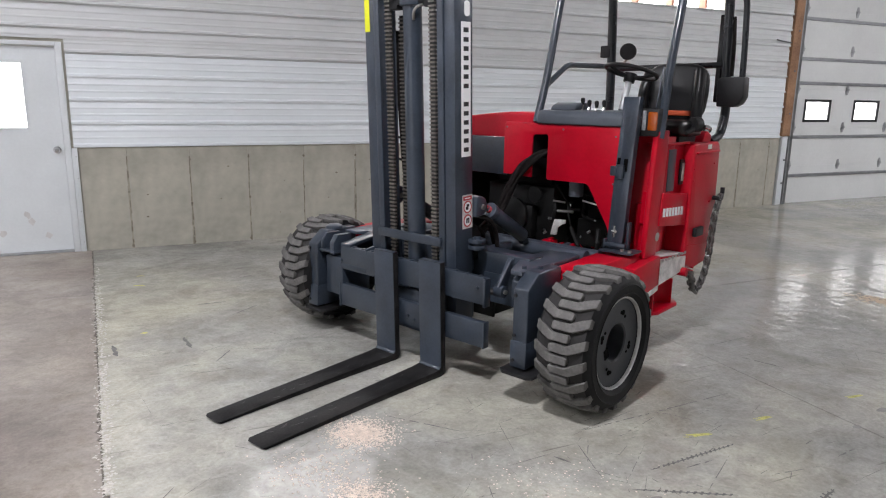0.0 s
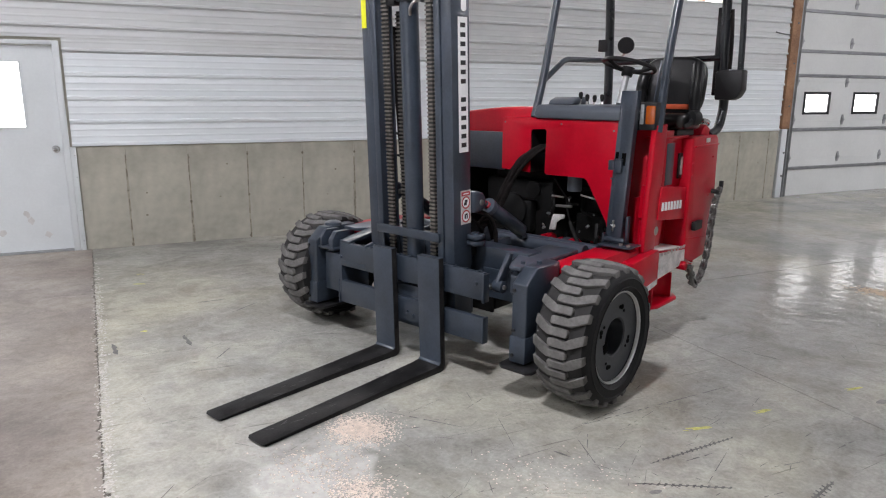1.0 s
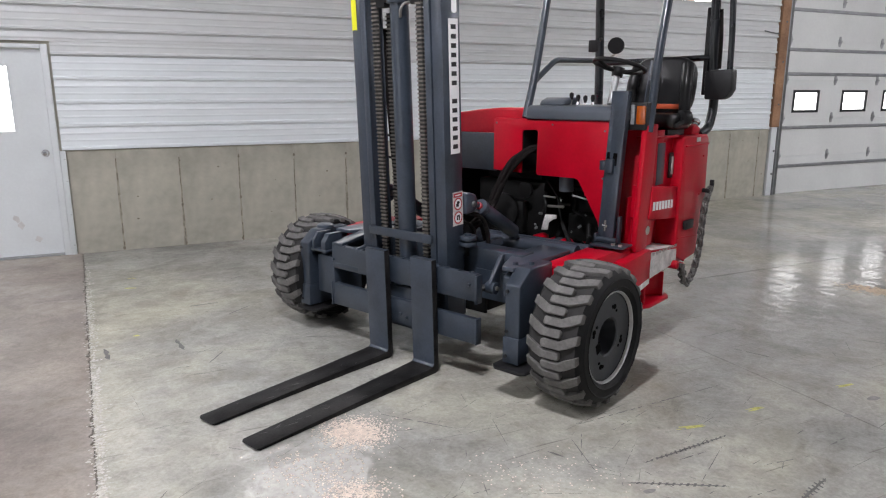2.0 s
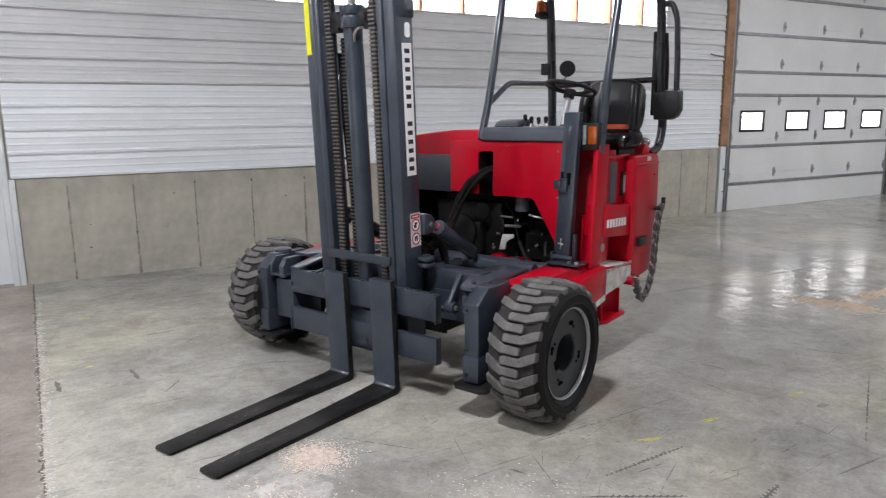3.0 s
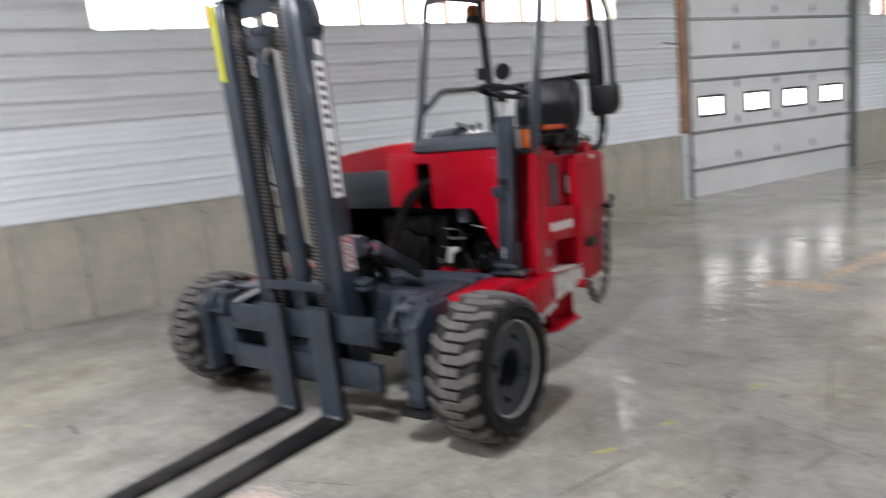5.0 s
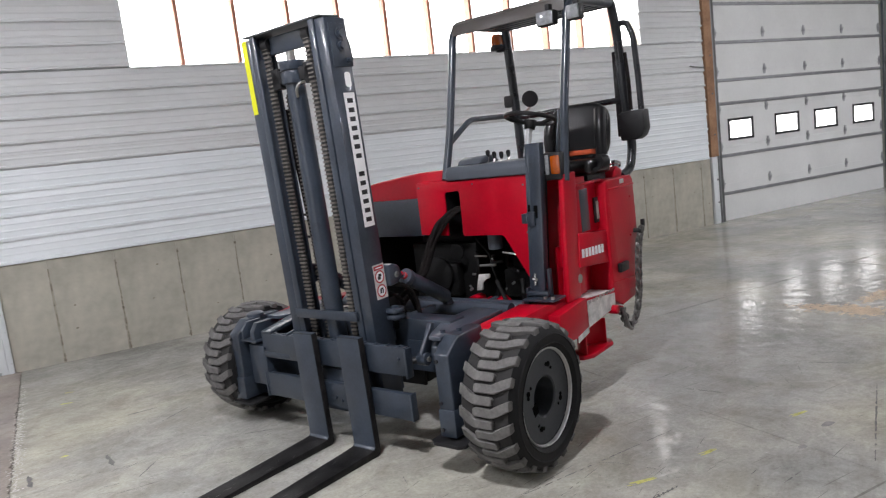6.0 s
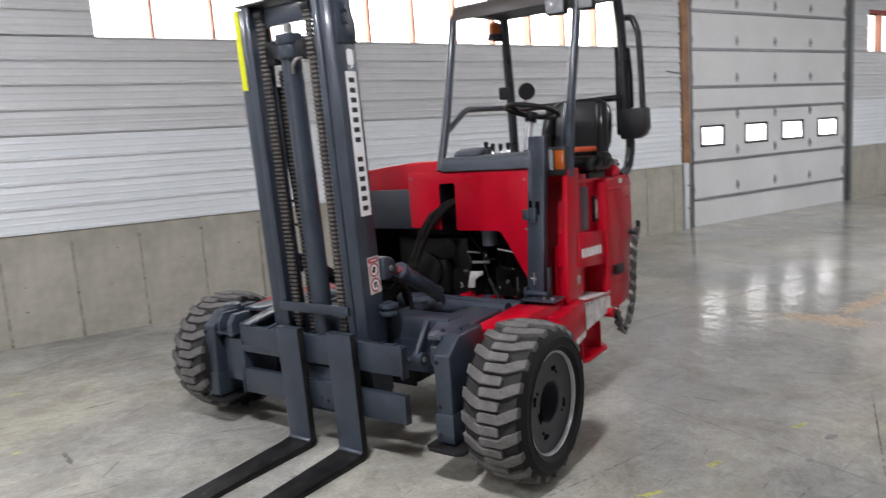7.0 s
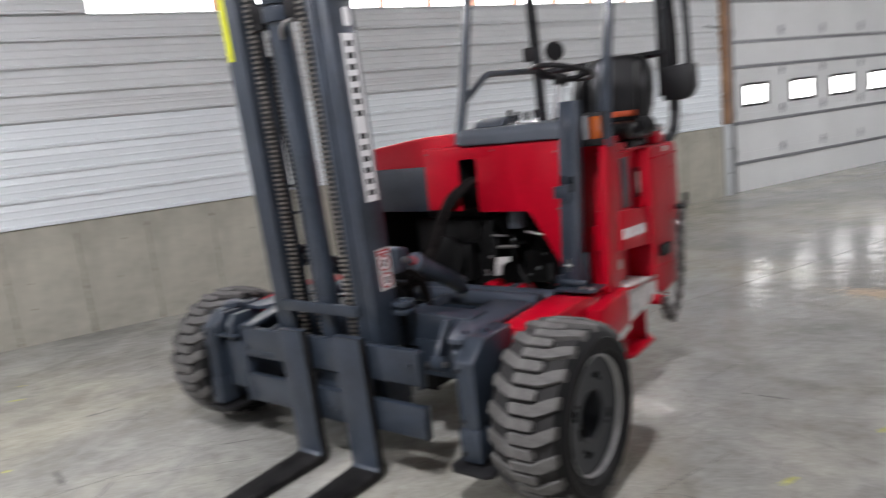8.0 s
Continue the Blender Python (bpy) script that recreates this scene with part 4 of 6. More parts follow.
part("cross_web", blocks((-0.262, -0.25, 0.34, 0.70, 0.42, 0.60)), M_GREY, chassis, "charcoal web plate under the front beam", bevel=0.003)
bm = bmesh.new()
rod(bm, (-0.10, 0.735, 0.708), (-0.10, 0.735, 0.728), 0.015, seg=6)
part("deck_bolt", bm, M_GREY, chassis)
# open box beam beside the far wheel
bm = bmesh.new()
for y in (-0.66, -0.42):
    prism(bm, [(-0.50, 0.50), (0.02, 0.50), (0.03, 0.66), (-0.30, 0.715), (-0.50, 0.715)], "y", y, y + 0.018)
box(bm, -0.02, 0.03, -0.66, -0.41, 0.50, 0.53)
box(bm, -0.50, -0.46, -0.66, -0.41, 0.50, 0.71)
prism(bm, [(0.030, 0.645), (0.030, 0.665), (-0.30, 0.722), (-0.30, 0.700)], "y", -0.66, -0.56)
part("front_bracket", bm, M_GREY, chassis, "charcoal open front bracket", bevel=0.004)
# linkage by the near wheel
bm = bmesh.new()
prism(bm, [(-0.165, 0.535), (-0.140, 0.515), (-0.105, 0.515), (-0.088, 0.54), (-0.095, 0.575), (-0.205, 0.725), (-0.235, 0.72)], "y", 0.545, 0.572)
rod(bm, (-0.12, 0.53, 0.545), (-0.12, 0.592, 0.545), 0.036, seg=18)
part("link_arm", bm, M_GREY, chassis, "charcoal linkage arm with a pin", bevel=0.003)
bm = bmesh.new()
tube(bm, rounded([(-0.04, 0.40, 0.53), (-0.06, 0.48, 0.535), (-0.12, 0.55, 0.545)], 0.05), 0.020, 10)
part("link_rod", bm, M_BLACK, chassis, "dark linkage rod")
bm = bmesh.new()
rod(bm, (-0.12, 0.590, 0.545), (-0.12, 0.604, 0.545), 0.014, seg=6)
part("link_bolt", bm, M_STEEL, chassis, "bright bolt head")

# -- stabilisers --
for side in (1, -1):
    def sy(a, b):
        return (a, b) if side > 0 else (-b - 0.058, -a - 0.058)
    ya, yb = sy(0.766, 0.862) if side > 0 else (-0.945, -0.852)
    fx = 0.0 if side > 0 else 0.035
    bm = bmesh.new()
    prism(bm, [(-0.28, 0.33), (fx + 0.040, 0.33), (fx + 0.040, 0.636), (fx - 0.060, 0.718), (-0.28, 0.718)], "y", ya, yb)
    stab = part("stabiliser", bm, M_GREY, truck, "charcoal stabiliser leg raised off the floor", bevel=0.010, segments=3)
    part("inner_leg", blocks((-0.23, fx + 0.048, ya - 0.006, yb + 0.004, 0.195, 0.345)), M_GREY, stab, "charcoal sliding inner leg", bevel=0.008)
    pa, pb = sy(0.718, 0.935)
    bm = bmesh.new()
    prism(bm, [(-0.20, pa), (0.075, pa), (0.10, pa + 0.03), (0.10, pb - 0.03), (0.075, pb), (-0.20, pb)], "z", 0.165, 0.183)
    box(bm, -0.16, 0.02, ya + 0.02, yb - 0.02, 0.183, 0.20)
    part("foot_plate", bm, M_BLACK, stab, "black steel foot plate", bevel=0.003)
    for z, x in ((0.375, fx + 0.043), (0.235, fx + 0.051), (0.60, fx + 0.043)):
        bm = bmesh.new()
        rod(bm, (x - 0.01, (ya + yb) / 2 - 0.03, z), (x + 0.006, (ya + yb) / 2 - 0.03, z), 0.010, seg=8)
        part("bolt", bm, M_INK, stab)
    bm = bmesh.new()
    rod(bm, (-0.14, (ya + yb) / 2, 0.71), (-0.14, (ya + yb) / 2, 0.735), 0.016, seg=6)
    part("bolt", bm, M_GREY, stab)
bm = bmesh.new()
prism(bm, [(-0.22, 0.53), (-0.05, 0.53), (-0.03, 0.56), (-0.03, 0.650), (-0.09, 0.690), (-0.22, 0.690)], "y", 0.700, 0.760)
bracket = part("stabiliser_bracket", bm, M_GREY, truck, "charcoal bracket beside the near stabiliser", bevel=0.008)
bm = bmesh.new()
rod(bm, (-0.045, 0.728, 0.570), (-0.020, 0.728, 0.570), 0.014, seg=6)
part("bolt", bm, M_GREY, bracket)
# cover boxes on the inner side of the far stabiliser, ledge and cheeks at its head
part("stabiliser_cover", blocks((-0.22, 0.030, -0.815, -0.645, 0.30, 0.565)), M_GREY, truck, "charcoal box cover beside the far stabiliser", bevel=0.010)
part("stabiliser_ledge", blocks((-0.16, 0.060, -0.850, -0.690, 0.590, 0.606)), M_GREY, truck, "charcoal ledge on the far stabiliser", bevel=0.005)
for ya, yb in ((-0.838, -0.815), (-0.745, -0.700)):
    bm = bmesh.new()
    prism(bm, [(-0.10, 0.58), (0.055, 0.58), (0.055, 0.660), (0.015, 0.712), (-0.10, 0.712)], "y", ya, yb)
    part("stabiliser_cheek", bm, M_GREY, truck, "charcoal cheek at the stabiliser head", bevel=0.006)
bm = bmesh.new()
revolve(bm, [(0.0, 0.0), (0.0, 0.062), (0.018, 0.058), (0.030, 0.035), (0.032, 0.0)], (-0.12, -0.90, 0.716), "z", 20, False)
part("stabiliser_cap", bm, M_GREY, truck, "round cap on the far stabiliser")


# -- wheels --
TYRE_R, TYRE_W, LUGS = 0.388, 0.31, 21
LUG = [(-0.016, -0.054), (0.014, -0.054), (0.022, -0.045), (0.022, 0.046), (0.050, 0.099), (0.074, 0.147), (0.022, 0.147), (-0.004, 0.099), (-0.022, 0.058), (-0.022, -0.045)]


def tyre_mesh(name):
    R, half = TYRE_R, TYRE_W / 2
    bm = bmesh.new()
    prof = [(-half + 0.03, 0.236), (-half + 0.014, 0.250), (-half - 0.001, 0.268), (-half - 0.006, 0.272), (-half - 0.002, 0.276), (-half - 0.004, 0.312), (-half - 0.008, 0.317), (-half - 0.002, 0.322), (-half + 0.002, 0.335), (-half + 0.025, R - 0.030), (0, R - 0.022),
            (half - 0.025, R - 0.030), (half - 0.002, 0.335), (half + 0.002, 0.322), (half + 0.008, 0.317), (half + 0.004, 0.312), (half + 0.002, 0.276), (half + 0.006, 0.272), (half + 0.001, 0.268), (half - 0.014, 0.250), (half - 0.03, 0.236), (0, 0.246)]
    revolve(bm, prof, (0, 0, 0), "y", 64)
    me = finish(bm, name, M_RUBBER)
    me.materials.append(M_GROOVE)
    for p in me.polygons:
        if math.hypot(p.center.x, p.center.z) > 0.352:
            p.material_index = 1
    return me


def lug_mesh(s):
    """One tread block: an angled inner arm and a straight outer arm that wraps the shoulder."""
    R, half = TYRE_R, TYRE_W / 2
    bm = bmesh.new()
    lo, hi = [], []
    for arc, w in LUG:
        a = arc / R
        r0, r1 = R - (0.062 if w > 0.12 else 0.036), R - 0.022 * (w / half) ** 4
        lo.append(bm.verts.new((r0 * math.cos(a), s * w, r0 * math.sin(a))))
        hi.append(bm.verts.new((r1 * math.cos(a), s * w * 0.985, r1 * math.sin(a))))
    bm.faces.new(hi)
    for i in range(len(lo)):
        j = (i + 1) % len(lo)
        bm.faces.new((lo[i], lo[j], hi[j], hi[i]))
    return finish(bm, "tread_block", M_TREAD, 0.004, 1)


LUG_MESHES = {s: lug_mesh(s) for s in (-1, 1)}
TYRE = tyre_mesh("tyre")


def wheel(x, y, r, side, turn=0.0):
    """Disc wheel with a deep dish, bolt holes painted black and a dark hub opening; side: the way its outer face looks.
    """
    bm = bmesh.new()
    d = side
    # flat disc set a little inside the rim edge, with an open hub
    revolve(bm, [(0.122 * d, 0.2366), (0.122 * d, 0.222), (0.119 * d, 0.212), (0.122 * d, 0.108), (0.116 * d, 0.099), (0.030 * d, 0.094), (-0.09 * d, 0.094), (-0.09 * d, 0.2366)], (0, 0, 0), "y", 56)
    w = new("wheel", finish(bm, "wheel", M_DISC))
    w.parent = truck
    w.matrix_basis = pose(x, y, r, 0, turn, 0)
    tagged(w, "charcoal steel wheel with a chunky worn tyre")
    t = new("tyre", TYRE)
    t.parent = w
    tagged(t, "black tyre casing with moulded sidewall rings")
    for s in (-1, 1):
        for k in range(LUGS):
            b = new("tread_block", LUG_MESHES[s])
            b.parent = w
            b.matrix_basis = pose(0, 0, 0, 0, 360 * (k + (0.5 if s > 0 else 0)) / LUGS, 0)
    bm = bmesh.new()
    revolve(bm, [(0.118 * d, 0.250), (0.139 * d, 0.250), (0.145 * d, 0.246), (0.142 * d, 0.2415), (0.129 * d, 0.238), (0.123 * d, 0.2365), (0.100 * d, 0.2365), (0.100 * d, 0.246)], (0, 0, 0), "y", 56)
    part("rim", bm, M_RIM, w, "bare pale metal rim edge")
    bm = bmesh.new()
    rod(bm, (0, -0.085 * d, 0), (0, -0.030 * d, 0), 0.091, seg=24)
    part("hub", bm, M_ENGINE, w, "dark greasy hub")
    # raised black discs and a block paint the shade of holes and notch
    for k in range(4):
        a = radians(38 + 90 * k)
        for rr, da, q in ((0.160, -0.06, 0.010), (0.163, 0.07, 0.014), (0.150, 0.27, 0.008)):
            p = (rr * math.cos(a + da), rr * math.sin(a + da))
            bm = bmesh.new()
            rod(bm, (p[0], 0.117 * d, p[1]), (p[0], 0.1240 * d, p[1]), q, seg=12)
            part("bolt_hole_shade", bm, M_HOLE, w)
    bm = bmesh.new()
    box(bm, 0.086, 0.128, min(0.117 * d, 0.1240 * d), max(0.117 * d, 0.1240 * d), -0.028, 0.028)
    part("valve_notch_shade", bm, M_HOLE, w)
    return w


wheel(-0.204, 1.136, 0.388, 1, 20)
wheel(-0.235, -1.078, 0.388, -1, 50)

# -- body: front panel, hood, cab side --
FX = -1.05
bm = bmesh.new()
arc = [(0.530 + 0.045 * math.sin(a), 1.085 - 0.045 + 0.045 * math.cos(a)) for a in [radians(q) for q in (0, 20, 40, 58)]]
prism(bm, [(-0.130, 1.455), (-0.130, 1.100), (0.113, 1.090), (0.113, 1.372), (0.125, 1.386), (0.225, 1.390), (0.237, 1.378), (0.233, 1.098), (0.243, 1.085)] + arc +
      [(0.716, 0.815), (0.745, 0.70), (0.790, 0.70), (0.790, 1.460)], "x", FX - 0.012, FX)
panel = part("front_panel", bm, M_RED, truck, "glossy red front panel with a hose slot and a cut-out", bevel=0.004)
part("panel_lip", blocks((FX - 0.20, FX - 0.004, -0.128, 0.140, 1.440, 1.463)), M_RED, panel, bevel=0.006)
for y, z in ((-0.105, 1.43), (0.355, 1.43), (0.74, 1.40), (0.74, 1.10)):
    bm = bmesh.new()
    rod(bm, (FX - 0.002, y, z), (FX + 0.006, y, z), 0.006, seg=8)
    part("screw", bm, M_TRACK, panel)

bm = bmesh.new()
top = [(-0.74, 1.09), (-0.74, 1.40), (-0.725, 1.445), (-0.68, 1.472), (-0.55, 1.492), (-0.30, 1.520), (-0.14, 1.533), (-0.08, 1.535), (0.10, 1.535), (0.10, 1.09)]
prism(bm, top, "x", -2.02, FX - 0.055)
part("hood", bm, M_RED, truck, "smooth glossy red engine hood", bevel=0.020, segments=3)
bm = bmesh.new()
prism(bm, [(-0.735, 1.085), (-0.735, 1.352), (-0.136, 1.356), (-0.136, 1.085)], "x", FX - 0.062, FX - 0.040)
part("grille_panel", bm, M_GREY, truck, "charcoal lower hood panel", bevel=0.006)

# the bay behind the panel: black sheets added to darken it, and its contents
bay = part("bay_dark_lining", blocks((-1.78, -1.755, -0.72, 0.80, 0.40, 1.09), (-1.76, -1.07, -0.72, -0.70, 0.48, 1.085), (-1.76, -1.066, 0.10, 0.80, 1.40, 1.44),
                                (-1.76, -1.066, 0.795, 0.805, 0.40, 1.42), (-1.76, -1.066, 0.1005, 0.1120, 1.09, 1.43), (-1.755, -1.735, 0.10, 0.80, 1.09, 1.40)), M_BLACK, truck, "black sheets added to keep the engine bay dark", smooth=False)
eng = part("engine", blocks((-1.72, -1.30, -0.45, 0.15, 0.56, 1.00), (-1.66, -1.34, -0.38, 0.10, 1.00, 1.08), (-1.30, -1.22, -0.30, 0.02, 0.62, 0.86)), M_ENGINE, truck, "oily black engine block", bevel=0.02)
bm = bmesh.new()
rod(bm, (-1.22, -0.14, 0.78), (-1.19, -0.14, 0.78), 0.13, seg=28)
rod(bm, (-1.21, 0.05, 0.95), (-1.19, 0.05, 0.95), 0.06, seg=20)
part("pulley", bm, M_ENGINE, eng, "dark belt pulleys", bevel=0.004)
part("pump", blocks((-1.70, -1.42, 0.28, 0.62, 0.58, 0.78), (-1.66, -1.46, 0.34, 0.54, 0.78, 0.90)), M_ENGINE, truck, "black hydraulic pump block", bevel=0.015)
bm = bmesh.new()
rod(bm, (-1.17, 0.405, 0.975), (-1.17, 0.405, 1.10), 0.050, seg=24)
part("oil_filter", bm, M_GREYPLASTIC, truck, "dull grey oil filter canister", bevel=0.006)
# added pale plate stands for lit floor showing through the bay
bm = bmesh.new()
prism(bm, [(0.247, 0.694), (0.297, 0.698), (0.305, 0.75), (0.335, 0.775), (0.365, 0.785), (0.367, 0.812), (0.275, 0.806), (0.262, 0.76)], "x", -1.13, -1.115)
part("pale_view_plate", bm, M_LABEL_WORN, truck, "pale plate standing for the lit floor seen through the engine bay", bevel=0.004)
for p, q, rad in (((-1.13, 0.29, 0.866), (-1.13, 0.415, 0.872), 0.010), ((-1.15, 0.24, 0.930), (-1.16, 0.33, 0.925), 0.007), ((-1.15, 0.47, 0.955), (-1.15, 0.60, 0.935), 0.006)):
    bm = bmesh.new()
    rod(bm, p, q, rad, seg=8)
    part("fuel_pipe", bm, M_STEEL, truck, "small bright metal pipe")
for outline in ([(0.185, 0.60), (0.19, 0.652), (0.225, 0.660), (0.26, 0.648), (0.265, 0.60)], [(0.285, 0.60), (0.29, 0.632), (0.315, 0.640), (0.325, 0.60)], [(0.385, 0.60), (0.395, 0.645), (0.43, 0.652), (0.468, 0.625), (0.48, 0.60)]):
    bm = bmesh.new()
    prism(bm, outline, "x", -1.20, -1.10)
    part("red_bracket", bm, M_RED, truck, "red painted bracket low in the engine bay", bevel=0.004)
bm = bmesh.new()
prism(bm, [(0.262, 0.60), (0.40, 0.664), (0.440, 0.662), (0.345, 0.60)], "x", -1.11, -1.095)
part("cross_plate", bm, M_GREY_LIGHT, truck, "slate plate between the red brackets", bevel=0.004)

clutter = random.Random(21)
for i in range(9):
    y, z = clutter.uniform(0.14, 0.70), clutter.uniform(0.70, 1.06)
    pts = [(-1.20 + clutter.uniform(-0.08, 0.06), y, z)]
    for k in range(3):
        p = pts[-1]
        pts.append((p[0] + clutter.uniform(-0.05, 0.05), min(0.76, max(0.10, p[1] + clutter.uniform(-0.05, 0.12))), min(1.08, max(0.60, p[2] + clutter.uniform(-0.16, 0.02)))))
    bm = bmesh.new()
    tube(bm, rounded(pts, 0.06, 5), clutter.choice((0.008, 0.011, 0.015)), 8)
    part("engine_hose", bm, M_ENGINE, truck, "dark hose in the engine bay")
for i in range(8):
    y, z = clutter.uniform(0.16, 0.70), clutter.uniform(0.66, 1.02)
    bm = bmesh.new()
    rod(bm, (-1.14, y, z), (-1.12, y + clutter.uniform(-0.02, 0.02), z + clutter.uniform(-0.02, 0.02)), clutter.uniform(0.005, 0.010), seg=6)
    part("hose_fitting", bm, M_TRACK, truck, "small dull steel fitting")
bm = bmesh.new()
prism(bm, [(-0.16, 0.68), (0.06, 0.66), (0.10, 0.86), (0.08, 1.07), (-0.02, 1.09), (-0.16, 0.95)], "x", -1.53, -1.515)
part("inner_sheet", bm, M_RED, truck, "dark red sheet inside the engine bay", bevel=0.006)

HOSES = [(0.150, 0.000, 0.010), (0.168, 0.008, -0.006), (0.186, 0.004, 0.008), (0.203, 0.012, -0.010), (0.217, 0.006, 0.004), (0.178, -0.010, 0.020)]
for i, (y, k, out) in enumerate(HOSES):
    bm = bmesh.new()
    low = (y - 0.185) * 0.80                      # the bundle draws together on its way down
    tube(bm, rounded([(FX - 0.12, y + 0.03, 1.235 + 0.008 * i), (FX - 0.01, y, 1.245 + 0.006 * i), (FX + 0.030 + out, 0.095 + low * 1.2 + k, 1.195), (FX + 0.035 + out, -0.005 + low - k, 1.06),
                      (FX + 0.040 - out, -0.070 + low + k, 0.95), (FX + 0.05, -0.110 + low, 0.84), (-0.80 + 0.02 * i, -0.06 + low + k, 0.74), (-0.52, 0.04 + low, 0.70)], 0.08, 6), 0.0140, 10)
    part("hydraulic_hose", bm, M_HOSE, truck, "dusty black hydraulic hose from the front panel to the mast")
for pts in ([(-0.24, 0.15, 0.86), (-0.34, 0.20, 0.80), (-0.42, 0.24, 0.86), (-0.50, 0.22, 0.72)], [(-0.22, 0.22, 0.90), (-0.33, 0.27, 0.82), (-0.40, 0.20, 0.74), (-0.48, 0.16, 0.68)],
            [(-0.22, 0.18, 0.80), (-0.30, 0.12, 0.72), (-0.42, 0.10, 0.70), (-0.52, 0.08, 0.66)], [(-0.24, 0.26, 0.94), (-0.36, 0.30, 0.90), (-0.45, 0.28, 0.78), (-0.47, 0.27, 0.66)]):
    bm = bmesh.new()
    tube(bm, rounded(pts, 0.08, 6), 0.014, 8)
    part("valve_hose", bm, M_HOSE, truck, "tangled black hoses behind the mast")
bm = blocks((-0.34, -0.20, 0.06, 0.28, 0.66, 0.78), (-0.32, -0.22, 0.10, 0.26, 0.78, 0.86))
part("valve_block", bm, M_ENGINE, truck, "black hydraulic valve block", bevel=0.008)
for y, z in ((0.12, 0.80), (0.17, 0.83), (0.22, 0.80), (0.25, 0.84)):
    bm = bmesh.new()
    rod(bm, (-0.20, y, z), (-0.165, y, z), 0.016, seg=6)
    part("hose_fitting", bm, M_STEEL, truck, "steel hose fitting")

# channel post beside the panel
def slanted(x0, z0, x1, z1, depth, ya, yb, bm):
    prism(bm, [(x0, z0), (x0 + depth, z0), (x1 + depth, z1), (x1, z1)], "y", ya, yb)


bm = bmesh.new()
slanted(-1.000, 0.70, -1.108, 1.647, 0.055, 0.774, 0.816, bm)
slanted(-0.975, 0.70, -1.083, 1.647, 0.055, 0.814, 0.893, bm)
guard = part("support_post", bm, M_GREY, truck, "charcoal channel post beside the front panel", bevel=0.003)
bm = blocks((-1.01, -0.855, 0.770, 0.990, 0.700, 0.712), (-0.95, -0.91, 0.770, 0.785, 0.712, 0.77), (-0.985, -0.95, 0.905, 0.922, 0.712, 0.885))
rod(bm, (-0.925, 0.785, 0.735), (-0.925, 0.92, 0.735), 0.017, seg=12)
part("post_foot", bm, M_GREY, guard, "bolted foot of the post", bevel=0.003)
bm = bmesh.new()
rod(bm, (-0.922, 0.835, 0.79), (-0.928, 0.835, 0.86), 0.009, seg=8)
rod(bm, (-0.928, 0.822, 0.825), (-0.912, 0.850, 0.825), 0.010, seg=8)
part("latch_pin", bm, M_CHROME, guard, "bright latch pin")
part("catch_plate", blocks((-1.000, -0.955, 0.762, 0.800, 1.165, 1.225), (-0.985, -0.955, 0.800, 0.850, 1.150, 1.235)), M_GREY, guard, bevel=0.003)
# thin black plates paint the shade of two slots; nothing is cut
for ya, yb, za, zb, x in ((0.838, 0.866, 1.195, 1.272, -0.9753), (0.783, 0.803, 1.168, 1.275, -1.0003)):
    bm = bmesh.new()
    at = [x + 0.055 - 0.108 * (z - 0.70) / 0.947 for z in (za, zb)]
    slanted(at[0] - 0.004, za, at[1] - 0.004, zb, 0.005, ya, yb, bm)
    part("slot_shade_plate", bm, M_HOLE, guard, "black plate painting the shade of a slot in the post", smooth=False)
for y in (0.825, 0.875):
    bm = bmesh.new()
    rod(bm, (-0.89, y + 0.09, 0.71), (-0.89, y + 0.09, 0.726), 0.013, seg=6)
    part("foot_bolt", bm, M_STEEL, guard)

# red cab side
bm = bmesh.new()
prism(bm, [(-1.025, 0.655), (-1.190, 0.655), (-1.255, 1.446), (-1.090, 1.446)], "y", 0.964, 1.002)
part("corner_pillar", bm, M_RED, truck, "red leaning corner pillar", bevel=0.010, segments=3)
bm = bmesh.new()
low = [(-1.13, 0.792), (-1.16, 0.84), (-1.19, 0.89), (-1.20, 0.968), (-1.34, 0.968), (-1.34, 0.792)]
ring = [[bm.verts.new((x - dk, y, z)) for x, y in low] for z, dk in ((0.655, 0.0), (1.40, 0.10))]
bm.faces.new(ring[0])
bm.faces.new(ring[1][::-1])
for a in range(len(low)):
    b = (a + 1) % len(low)
    bm.faces.new((ring[0][a], ring[1][a], ring[1][b], ring[0][b]))
part("inner_pillar", bm, M_RED, truck, "red inner front of the cab side", bevel=0.004)
part("cab_wall", blocks((-1.66, -1.25, 0.935, 0.955, 0.98, 1.345), (-1.66, -1.15, 0.855, 0.875, 0.60, 0.98), (-1.64, -1.26, 0.80, 0.985, 1.345, 1.362)), M_RED, truck, "recessed red cab wall", bevel=0.004)
part("access_cover", blocks((-1.458, -1.338, 0.955, 0.972, 1.045, 1.320)), M_GREY_LIGHT, truck, "slate access cover in the cab side", bevel=0.006)
lv = part("strap_recess", blocks((-1.615, -1.550, 0.9555, 0.968, 1.075, 1.245)), M_INK, truck, "black recess with a pale strap", bevel=0.003)
part("strap", blocks((-1.598, -1.568, 0.968, 0.975, 1.100, 1.22)), M_LABEL_WORN, lv, "pale strap", bevel=0.003)
bm = bmesh.new()
prism(bm, [(-1.185, 0.845), (-1.212, 1.056), (-1.605, 1.016), (-1.605, 0.800)], "y", 0.870, 1.012)
name_box = part("side_box", bm, M_RED, truck, "red side box with a pale marking", bevel=0.006)
